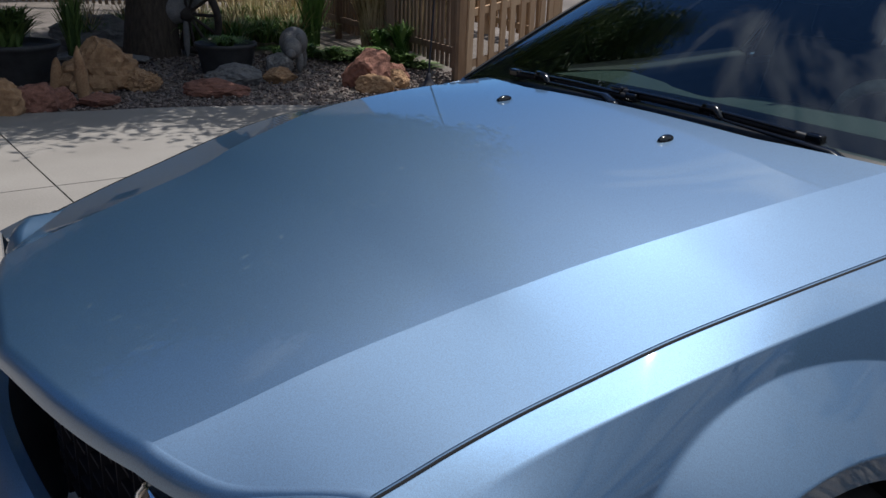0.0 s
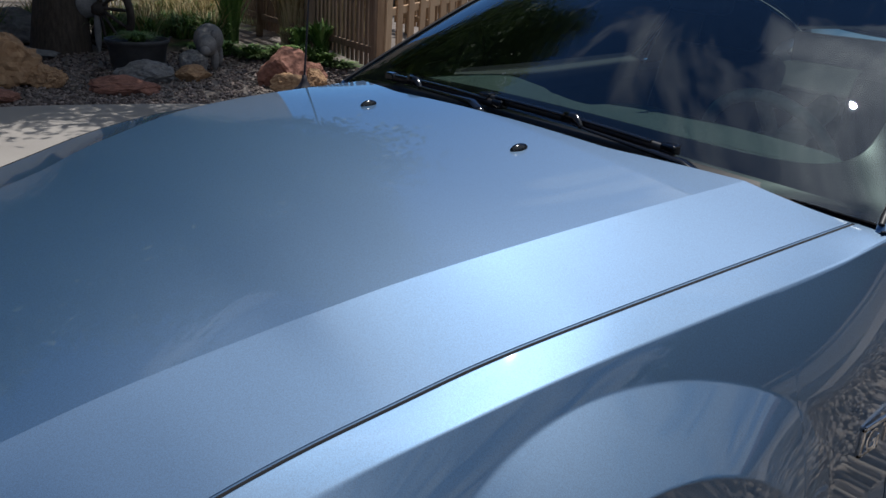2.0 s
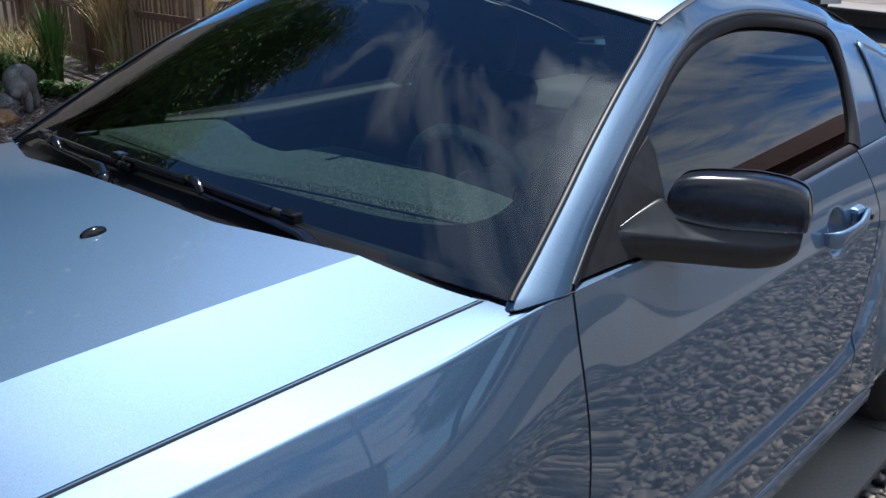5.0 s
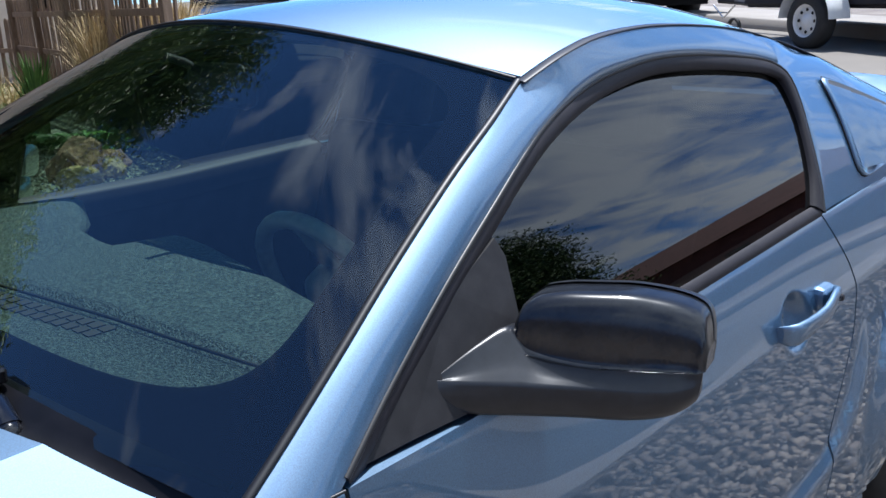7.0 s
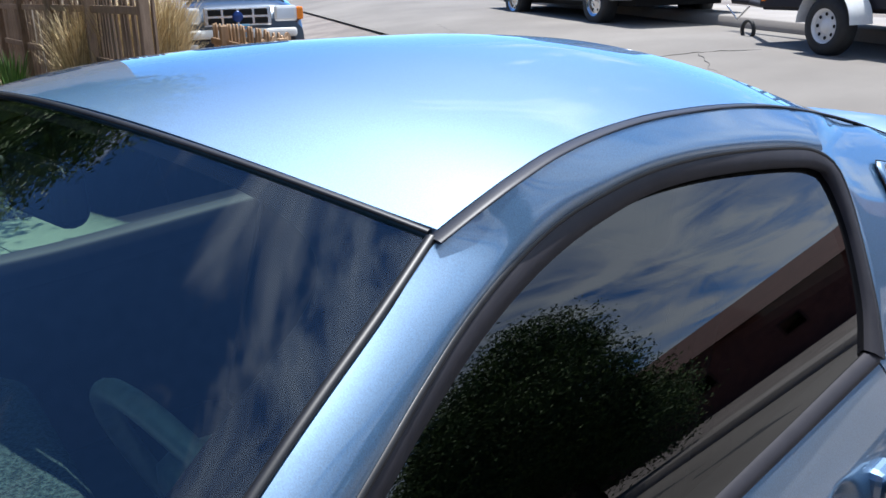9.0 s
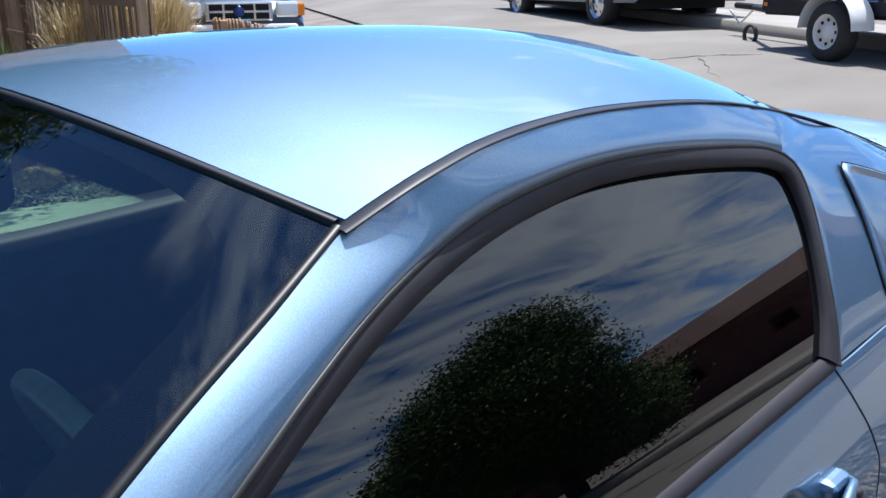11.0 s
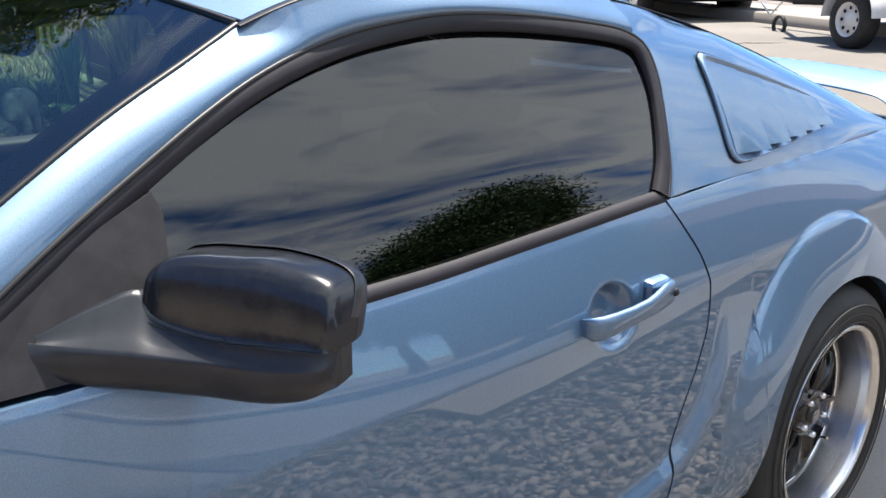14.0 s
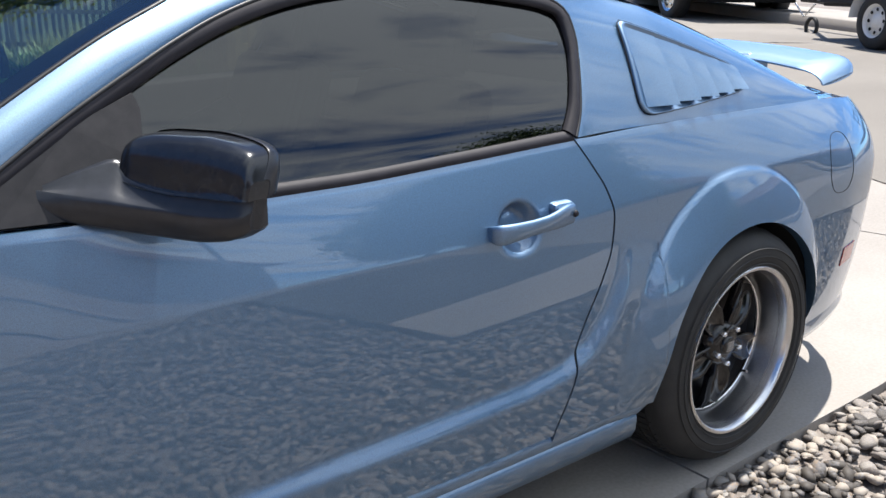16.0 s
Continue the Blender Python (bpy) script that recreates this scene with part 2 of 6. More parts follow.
POT = grained(material("dark_planter", rough=0.6), (0.02, 0.02, 0.022), (0.05, 0.05, 0.053), 10, 100, 0.2, 0.002)
IRON = grained(material("rusty_iron", rough=0.8), (0.02, 0.016, 0.014), (0.07, 0.055, 0.045), 20, 200, 0.3, 0.002)


# ---------------------------------------------------------------- mesh tools
def curve1(*pts):
    """A smooth, overshoot-free curve through (x, value, value...) rows."""
    a = np.array(pts, float)
    x, y = a[:, 0], a[:, 1:]
    h = np.diff(x)[:, None]
    d = np.diff(y, axis=0) / h
    m = np.zeros_like(y)
    m[0], m[-1] = d[0], d[-1]
    for i in range(1, len(x) - 1):
        w1, w2 = 2 * h[i] + h[i - 1], h[i] + 2 * h[i - 1]
        ok = d[i - 1] * d[i] > 0
        with np.errstate(divide="ignore", invalid="ignore"):
            m[i] = np.where(ok, (w1 + w2) / (w1 / d[i - 1] + w2 / d[i]), 0)

    def f(v):
        i = int(np.clip(np.searchsorted(x, v) - 1, 0, len(x) - 2))
        hh = x[i + 1] - x[i]
        if v < x[0]:
            r = y[0] + m[0] * (v - x[0])
        elif v > x[-1]:
            r = y[-1] + m[-1] * (v - x[-1])
        else:
            s = (v - x[i]) / hh
            r = (1 + 2 * s) * (1 - s) ** 2 * y[i] + s * (1 - s) ** 2 * hh * m[i] + s * s * (3 - 2 * s) * y[i + 1] + s * s * (s - 1) * hh * m[i + 1]
        return float(r[0]) if len(r) == 1 else r
    return f


def path3(pts, n, closed=False):
    """n points along a Catmull-Rom curve through pts, evenly spaced."""
    p = [Vector(q) for q in pts]
    k = len(p)
    fine = []
    segs = k if closed else k - 1
    for i in range(segs):
        a = p[(i - 1) % k] if closed or i else p[0] * 2 - p[1]
        b, c = p[i], p[(i + 1) % k]
        d = p[(i + 2) % k] if closed or i + 2 < k else p[-1] * 2 - p[-2]
        for j in range(16):
            s = j / 16
            fine.append(0.5 * (2 * b + (c - a) * s + (2 * a - 5 * b + 4 * c - d) * s * s + (3 * b - a - 3 * c + d) * s ** 3))
    if not closed:
        fine.append(p[-1].copy())
    else:
        fine.append(fine[0].copy())
    ds = [0.0]
    for a, b in zip(fine, fine[1:]):
        ds.append(ds[-1] + (b - a).length)
    out = []
    total = ds[-1]
    i = 0
    for q in range(n):
        v = total * q / (n if closed else n - 1)
        while i < len(ds) - 2 and ds[i + 1] < v:
            i += 1
        s = (v - ds[i]) / max(ds[i + 1] - ds[i], 1e-9)
        out.append(fine[i].lerp(fine[i + 1], s))
    return out


def smooth(bm):
    for f in bm.faces:
        f.smooth = True
    return bm


def mesh_of(name, bm, mat):
    me = bpy.data.meshes.new(name)
    bmesh.ops.recalc_face_normals(bm, faces=bm.faces[:]) if len(bm.faces) < 20000 else None
    bm.to_mesh(me)
    bm.free()
    me.materials.append(mat)
    return me


def part(name, bm, mat, parent=None, label=""):
    ob = new(name, mesh_of(name, bm, mat))
    if parent:
        ob.parent = parent
    return tagged(ob, label)


def thing(name, label, category, group="", kind="", m=None):
    ob = new(name)
    ob.empty_display_size = 0.1
    if m is not None:
        ob.matrix_world = m
    return tagged(ob, label, category, group, kind)


def grid(rows, bm=None, closed_u=False, closed_v=False):
    """A quad sheet through rows of points."""
    bm = bm or bmesh.new()
    vs = [[bm.verts.new(p) for p in r] for r in rows]
    nr, nc = len(vs), len(vs[0])
    for i in range(nr if closed_u else nr - 1):
        for j in range(nc if closed_v else nc - 1):
            q = (vs[i][j], vs[(i + 1) % nr][j], vs[(i + 1) % nr][(j + 1) % nc], vs[i][(j + 1) % nc])
            if len(set(q)) == 4:
                bm.faces.new(q)
    return smooth(bm)


def shell(rows, inward, depth=0.012, bm=None):
    """A panel: a quad sheet with its rim turned in towards `inward` (a vector) by depth."""
    bm = grid(rows, bm)
    edge = [p for p in rows[0]] + [r[-1] for r in rows[1:]] + [p for p in rows[-1][-2::-1]] + [r[0] for r in rows[-2:0:-1]]
    iv = Vector(inward) * depth
    ring = [bm.verts.new(p) for p in edge]
    low = [bm.verts.new(Vector(p) + iv) for p in edge]
    k = len(edge)
    for i in range(k):
        bm.faces.new((ring[i], ring[(i + 1) % k], low[(i + 1) % k], low[i]))
    return bm


def lathe(profile, axis_at=(0, 0, 0), n=64, bm=None, close=False):
    """Turns (radius, y) rows about the y axis."""
    rows = []
    for k in range(n):
        a = 2 * math.pi * k / n
        rows.append([(axis_at[0] + r * math.cos(a), axis_at[1] + y, axis_at[2] + r * math.sin(a)) for r, y in profile])
    return grid(rows, bm, closed_u=True, closed_v=close)


def tube(pts, radius, sides=10, bm=None, flat=(1, 1)):
    """A round bar along points; radius may be a list."""
    bm = bm or bmesh.new()
    p = [Vector(q) for q in pts]
    rows = []
    ref = Vector((0, 0, 1))
    for i, c in enumerate(p):
        d = (p[min(i + 1, len(p) - 1)] - p[max(i - 1, 0)]).normalized()
        if abs(d.dot(ref)) > 0.95:
            ref = Vector((0, 1, 0)) if abs(d.y) < 0.9 else Vector((1, 0, 0))
        u = d.cross(ref).normalized()
        v = u.cross(d)
        r = radius[i] if isinstance(radius, (list, tuple)) else radius
        rows.append([c + u * (math.cos(2 * math.pi * k / sides) * r * flat[0]) + v * (math.sin(2 * math.pi * k / sides) * r * flat[1]) for k in range(sides)])
    grid(rows, bm, closed_v=True)
    for row, s in ((rows[0], 1), (rows[-1], -1)):
        vs = [bm.verts.new(q) for q in row]
        bm.faces.new(vs[::s])
    return bm


def box(lo, hi, bevel=0.0, bm=None, seg=2):
    b2 = bmesh.new()
    bmesh.ops.create_cube(b2, size=1)
    lo, hi = Vector(lo), Vector(hi)
    for v in b2.verts:
        v.co = Vector([lo[i] + (v.co[i] + 0.5) * (hi[i] - lo[i]) for i in range(3)])
    if bevel:
        bmesh.ops.bevel(b2, geom=b2.edges[:], offset=bevel, segments=seg, profile=0.5, affect="EDGES")
    if bm is None:
        return b2
    me = bpy.data.meshes.new("tmp")
    b2.to_mesh(me)
    b2.free()
    bm.from_mesh(me)
    bpy.data.meshes.remove(me)
    return bm


def ss(a, b, v):
    t = min(max((v - a) / (b - a), 0), 1)
    return t * t * (3 - 2 * t)


# ---------------------------------------------------------------- the car
# x runs from nose to tail, w is the half width from the middle, z up
GAP = curve1((0.28, 0.6517, 0.7154), (0.38, 0.6652, 0.7549), (0.46, 0.6748, 0.7813), (0.53, 0.6824, 0.8036), (0.61, 0.6921, 0.8257), (0.72, 0.7105, 0.8542), (0.84, 0.7314, 0.8841), (0.94, 0.7485, 0.9028), (1.04, 0.7616, 0.916), (1.27, 0.7747, 0.9319), (1.66, 0.7906, 0.9516), (1.9, 0.7916, 0.9546))
BULGE = curve1((0.15, 0.395, 0.741), (0.303, 0.424, 0.779), (0.484, 0.446, 0.828), (0.68, 0.4819, 0.8756), (0.76, 0.5092, 0.9001), (0.855, 0.5337, 0.9236), (1.04, 0.5779, 0.959), (1.27, 0.6, 0.9803), (1.62, 0.6126, 0.9969))
HOODMID = curve1((0.15, 0.755), (0.20, 0.768), (0.25, 0.780), (0.33, 0.800), (0.45, 0.832), (0.68, 0.893), (0.86, 0.940), (1.04, 0.976), (1.27, 1.000), (1.52, 1.020), (1.7, 1.028))
LIP = curve1((0, 0.168), (0.237, 0.204), (0.40, 0.246), (0.47, 0.274), (0.53, 0.305), (0.58, 0.352), (0.62, 0.392), (0.66, 0.425), (0.70, 0.445))
REAR = curve1((0, 1.515), (0.33, 1.519), (0.44, 1.547), (0.54, 1.577), (0.60, 1.595), (0.66, 1.617), (0.74, 1.648), (0.80, 1.676))
# the upper edge of the body side: fender crease, door belt, quarter crease
TOP = curve1((0.26, 0.6905, 0.6966), (0.36, 0.7077, 0.7295), (0.465, 0.723, 0.7587), (0.61, 0.7484, 0.8047), (0.775, 0.7828, 0.8478), (0.95, 0.8093, 0.8791), (1.17, 0.8297, 0.8997), (1.27, 0.8374, 0.9076), (1.515, 0.8522, 0.9234), (1.8, 0.8637, 0.9494), (2.1, 0.849, 0.943), (2.475, 0.840, 0.9415), (2.73, 0.8375, 0.950), (3.08, 0.8365, 0.965), (3.4, 0.834, 0.974), (3.8, 0.822, 0.976), (4.15, 0.79, 0.972), (4.45, 0.735, 0.955), (4.7, 0.62, 0.93))
TAPER = curve1((0.22, 0.14), (0.30, 0.09), (0.42, 0.055), (0.6, 0.03), (0.8, 0.010), (1.0, 0.0), (1.4, 0.004), (2.4, 0.004), (3.3, 0.002), (3.9, 0.0), (4.2, 0.022), (4.45, 0.075), (4.62, 0.15), (4.72, 0.26))


def WAIST(z):
    return 0.926 - 0.22 * (0.73 - z) ** 2 if z < 0.73 else 0.926

# door and quarter: height of the upper crease, and the section below it
CREASE = curve1((1.2, 0.772), (1.9, 0.777), (2.4, 0.787), (2.85, 0.789), (3.35, 0.812), (3.8, 0.83))


def UNDER(z):
    return 0.9045 - 0.130 * (z - 0.46) ** 2


LEDGE = [(1.15, 0.40), (1.6, 0.402), (2.1, 0.408), (2.6, 0.418), (2.9, 0.428), (3.02, 0.445), (3.10, 0.485), (3.165, 0.55), (3.205, 0.63), (3.225, 0.72), (3.23, 0.80)]
AXLES = ((0.985, 0.358), (3.69, 0.335))
R_LIP = 0.362
FLARES = ((3.665, 0.338, 0.505, 0.445),)
ARCH = (0.99, 0.421, 0.56, 0.424)
ARCH_LIP = R_LIP + 0.036


def ledge_distance(x, z):
    """Signed distance from the lower edge of the side scallop: positive above and ahead of it."""
    best, sign = 9.0, 1.0
    for (x0, z0), (x1, z1) in zip(LEDGE, LEDGE[1:]):
        dx, dz = x1 - x0, z1 - z0
        s = min(max(((x - x0) * dx + (z - z0) * dz) / (dx * dx + dz * dz), 0), 1)
        ex, ez = x - x0 - s * dx, z - z0 - s * dz
        d = math.hypot(ex, ez)
        if d < best:
            best, sign = d, 1.0 if dx * ez - dz * ex > 0 else -1.0
    return best * sign


def flare(x, z):
    """How far the wheel flares stand proud of the side."""
    add = 0.0
    for (cx, cz, rt, rs), (ax, az) in zip(FLARES, AXLES[1:]):
        dx, dz = x - cx, z - cz
        r = math.hypot(dx, dz)
        if r > 0.6:
            continue
        sn = (dz / max(r, 1e-6)) ** 2
        ro = rs + (rt - rs) * sn
        r2 = math.hypot(x - ax, z - az)
        if r < ro:
            q = min((ro - r) / max(ro - r + r2 - R_LIP, 1e-3), 1.1) if r2 > R_LIP else 1.0
            add += (0.007 * ss(0.0, 0.05, q) + 0.036 * q * (1.3 - 0.3 * q)) * ss(0.20, 0.44, z)
    if x < 1.7:
        e = math.hypot((x - ARCH[0]) / (ARCH[2] if x > ARCH[0] else 0.415), (z - ARCH[1]) / ARCH[3])
        r2 = math.hypot(x - AXLES[0][0], z - AXLES[0][1])
        if e < 1:
            q = (1 - e) / (1 - e + max(r2 - ARCH_LIP, 0) / 0.45)
            add += 0.036 * q * ss(0.30, 0.62, z) + 0.030 * q * ss(1.95, 0.95, x) * ss(0.40, 0.70, z)
    return add


def width(x, z):
    """Half width of the body side at (x, z) below the top edge."""
    ax, az = AXLES[0]
    r2 = math.hypot(x - ax, z - az)
    if r2 < ARCH_LIP and z > az + 0.05:
        # flat flange round the front wheel opening
        k = ARCH_LIP / max(r2, 0.1)
        return width(ax + (x - ax) * k * 1.0001, az + (z - az) * k * 1.0001) + 0.05 * (ARCH_LIP - r2)
    tw, tz = TOP(x)
    w = WAIST(z) - TAPER(x)
    if x < 1.95:
        # the front fender stands upright below its crease
        w -= max(0.0, w - tw - 0.062) * ss(1.95, 0.95, x) * ss(0.40, 0.70, z)
    if x > 1.8:
        # rolled shoulder under the belt line
        tw += 0.002 * ss(0.0, 0.014, tz - z) * ss(1.8, 1.95, x)
    if z > 0.73:
        k = max(0.0, min(1.0, (tz - z) / max(tz - 0.73, 0.05)))
        w = tw + (w - tw) * (1 - (1 - k) ** (1.28 + 0.72 * ss(1.0, 2.3, x)))
    creased = ss(1.35, 1.9, x) * (1 - ss(3.85, 4.3, x))
    if creased:
        zc = CREASE(x)
        v = UNDER(min(z, zc) - zc + 0.785) - TAPER(x)
        if z > zc:
            k = min((tz - z) / max(tz - zc, 0.02), 1.0)
            v = tw + (v - tw) * k * (1.22 - 0.22 * k)
        w += (v - w) * creased
    d = ledge_distance(x, z)
    # below and behind the ledge the skin stands proud
    w += 0.019 * ss(1.3, 2.6, x) * (1 - ss(3.28, 3.6, x)) * (1 - ss(0.56, 0.76, z)) * (1 - ss(-0.014, 0.026, d))
    rc = math.hypot(x - 2.885, z - 0.803)
    if rc < 0.062:
        w -= 0.042 * (1 - ss(0.030, 0.0605, rc))
    if z < tz - 0.015:
        w += flare(x, z) * (ss(0.0, 0.10, tz - z) if x > 1.7 else 1.0)
    return w


def side_z0(x):
    for cx, cz in AXLES:
        if abs(x - cx) < R_LIP:
            return cz + math.sqrt(R_LIP ** 2 - (x - cx) ** 2)
    return 0.285


DOOR_F = curve1((0.20, 1.79), (0.30, 1.80), (0.45, 1.815), (0.55, 1.823), (0.635, 1.825), (0.71, 1.821), (0.785, 1.811), (0.887, 1.799), (0.955, 1.795), (1.0, 1.79))
DOOR_R = curve1((0.20, 2.95), (0.30, 2.983), (0.42, 3.040), (0.486, 3.055), (0.555, 3.087), (0.642, 3.137), (0.719, 3.168), (0.786, 3.175), (0.842, 3.160), (0.913, 3.118), (0.968, 3.082), (1.0, 3.07))


def at(side, x, w, z):
    """side -1: driver's side, nearest to the camera."""
    return Vector((x, side * w, z))


car = thing("coupe_car", "metallic light blue two-door coupe parked on a concrete driveway", "car")
EPS = 0.0030

# hood: the bulge with its two creases, the lip, the edge along the fender gap
def hood_z(x, w):
    bw, bz = BULGE(x)
    gw, gz = GAP(x)
    mid = HOODMID(x)
    if w <= bw:
        k = w / bw
        z = mid + (bz - mid) * k * k
    else:
        k = (w - bw) / max(gw - bw, 1e-3)
        z = bz + (gz - bz) * (1.25 * k - 0.25 * k * k)
    return z


def hood_sheet(u0, u1, n):
    rows = []
    for u in np.linspace(u0, u1, n):
        row = []
        a = abs(u)
        for j in range(81):
            v = (j / 80) ** 1.25
            x = 0.4
            for _ in range(9):
                bw_, gw_ = BULGE(x)[0], GAP(x)[0] - 0.0045
                w = bw_ * a / 0.625 if a <= 0.625 else bw_ + (gw_ - bw_) * (a - 0.625) / 0.375
                x = LIP(w) + (REAR(w) - LIP(w)) * v
            row.append((x, math.copysign(w, u) if u else 0.0, hood_z(x, w)))
        rows.append(row)
    return rows


sheets = [hood_sheet(-1, -0.625, 21), hood_sheet(-0.625, 0.625, 61), hood_sheet(0.625, 1, 21)]
hrows = sheets[0] + sheets[1][1:-1] + sheets[2]
bm = bmesh.new()
for q in sheets:
    shell(q, (0, 0, -1), 0.012, bm)
hood = part("hood", bm, PAINT, car, "blue hood with a raised central bulge")
# rolled front lip of the hood
lrows = []
for row in hrows:
    x, y, z = row[0]
    a = abs(y)
    lrows.append([(x - 0.026 * math.sin(t * 1.6), y, z - 0.032 * (1 - math.cos(t * 1.5)) - 0.004 * t) for t in np.linspace(0, 1, 7)])
part("hood_lip", grid(lrows), PAINT, car)

for side in (-1, 1):
    # front fender
    xs = sorted(set([round(v, 4) for v in np.linspace(0.285, 0.62, 30)] + [round(AXLES[0][0] - R_LIP * math.cos(t), 4) for t in np.linspace(0, math.pi, 90)] + [round(v, 4) for v in np.linspace(1.36, 1.80, 26)]))
    rows = []
    for q, x0 in enumerate(xs + [1.85]):
        last = q == len(xs)
        row = []
        gw, gz = GAP(min(x0, 1.80))
        tw, tz = TOP(min(x0, 1.795))
        for k in np.linspace(0, 1, 17)[:-1]:
            x = min(x0, 1.795)
            w = gw + 0.0055 + (tw - gw - 0.0055) * k
            z = gz - 0.001 + (tz - gz + 0.001) * (0.93 * k + 0.07 * k * k)
            row.append(at(side, x, w, z))
        zb = side_z0(x0)
        for k in np.linspace(0, 1, 97):
            z = tz + (zb - tz) * (0.25 * k * k + 0.75 * k)
            x = x0
            lim = DOOR_F(z) - EPS
            if x0 > 1.36:
                x = 1.36 + (x0 - 1.36) / (1.85 - 1.36) * (lim - 1.36)
            row.append(at(side, x, width(x, z), z))
        rows.append(row)
    part("front_fender", shell(rows, (0, -side, 0), 0.025), PAINT, car)
    # door
    rows = []
    for i in range(141):
        u = i / 140
        row = []
        for k in np.linspace(0, 1, 97):
            zt = TOP(DOOR_F(0.95) + (DOOR_R(0.96) - DOOR_F(0.95)) * u)[1]
            z = zt + (0.30 - zt) * (0.3 * k * k + 0.7 * k)
            x0, x1 = DOOR_F(z) + EPS, DOOR_R(z) - EPS
            x = x0 + (x1 - x0) * u
            row.append(at(side, x, width(x, z), z))
        rows.append(row)
    door = part("door", shell(rows, (0, -side, 0), 0.025), PAINT, car)
    # rear quarter below the crease
    xs = [round(v, 4) for v in np.linspace(3.02, 3.32, 16)] + [round(AXLES[1][0] - R_LIP * math.cos(t), 4) for t in np.linspace(0, math.pi, 46)] + [round(v, 4) for v in np.linspace(4.07, 4.72, 26)]
    rows = []
    for x0 in xs:
        row = []
        tw, tz = TOP(max(x0, 3.085))
        zb = side_z0(x0)
        for k in np.linspace(0, 1, 57):
            z = tz + (zb - tz) * (0.25 * k * k + 0.75 * k)
            x = x0
            if x0 < 3.328:
                lim = DOOR_R(z) + EPS
                x = 3.328 - (3.328 - x0) / (3.328 - 3.02) * (3.328 - lim)
            row.append(at(side, x, width(x, z), z))
        rows.append(row)
    part("rear_quarter_panel", shell(rows, (0, -side, 0), 0.03), PAINT, car)
    # rocker below the door and the separate skirt
    rows = []
    for x in np.linspace(1.345, 3.33, 40):
        e = ss(3.33, 3.27, x) * ss(1.345, 1.40, x)
        rows.append([at(side, x, width(x, 0.30) - d - (1 - e) * 0.02, z) for d, z in ((0.012, 0.296), (0.006, 0.285), (0.004, 0.27), (0.010, 0.262))])
    part("rocker_panel", grid(rows), PAINT, car)
    rows = []
    for x in np.linspace(1.36, 3.285, 40):
        prof = ((0.86, 0.262), (0.892, 0.268), (0.908, 0.262), (0.914, 0.248), (0.912, 0.215), (0.900, 0.190), (0.86, 0.182))
        rows.append([at(side, x, w, z) for w, z in prof])
    bm = grid(rows)
    for r in (rows[0], rows[-1]):
        bm.faces.new([bm.verts.new(p) for p in r])
    part("side_skirt", bm, PAINT, car)

# greenhouse
SAIL = grained(material("black_sail_plastic", rough=0.55), (0.014, 0.014, 0.016), (0.030, 0.029, 0.032), 40, 900, 0.12, 0.0005)
SAIL.node_tree.nodes["Principled BSDF"].inputs["Specular IOR Level"].default_value = 0.25
WS_EDGE = [(1.682, 0.8385, 0.956), (1.690, 0.836, 0.962), (1.754, 0.822, 1.000), (1.85, 0.799, 1.058), (1.968, 0.768, 1.128), (2.104, 0.734, 1.203), (2.225, 0.701, 1.258), (2.318, 0.672, 1.300)]
DITCH = [(2.318, 0.676, 1.300), (2.378, 0.678, 1.322), (2.43, 0.675, 1.336), (2.51, 0.664, 1.349), (2.612, 0.651, 1.356), (2.72, 0.643, 1.358), (2.85, 0.638, 1.353), (2.99, 0.634, 1.342), (3.14, 0.632, 1.322),
         (3.40, 0.628, 1.270), (3.70, 0.628, 1.192), (3.95, 0.638, 1.112), (4.20, 0.665, 1.010)]
WIN_TOP = [(1.800, 0.860, 0.958), (1.90, 0.829, 1.020), (2.03, 0.795, 1.098), (2.164, 0.761, 1.169), (2.234, 0.741, 1.203), (2.313, 0.719, 1.236), (2.40, 0.700, 1.264), (2.491, 0.686, 1.285), (2.582, 0.681, 1.298), (2.68, 0.679, 1.306),
           (2.793, 0.679, 1.304), (2.921, 0.682, 1.294), (3.06, 0.688, 1.277), (3.125, 0.697, 1.262), (3.163, 0.713, 1.236), (3.172, 0.735, 1.19), (3.163, 0.762, 1.130), (3.125, 0.812, 1.03), (3.085, 0.842, 0.971)]


def mid_ws(v):
    return Vector((1.585 + (2.213 - 1.585) * v - 0.022 * math.sin(math.pi * v), 0, 1.000 + (1.393 - 1.000) * v + 0.022 * math.sin(math.pi * v)))


def screen(edge, mid, n=61, m=31, power=1.9):
    rows = []
    e = path3(edge, m)
    for i in range(n):
        u = -1 + 2 * i / (n - 1)
        k = abs(u) ** power
        row = []
        for j in range(m):
            c, q = mid(j / (m - 1)), e[j]
            row.append((c.x + (q.x - c.x) * k, q.y * u, c.z + (q.z - c.z) * k))
        rows.append(row)
    return rows


ws_rows = screen([(p[0] + 0.004, p[1] - 0.012, p[2] + 0.002) for p in WS_EDGE], mid_ws)
windshield = part("windshield", grid(ws_rows), WS_GLASS, car, "slightly green windshield reflecting trees and cloud")
windshield.visible_shadow = False


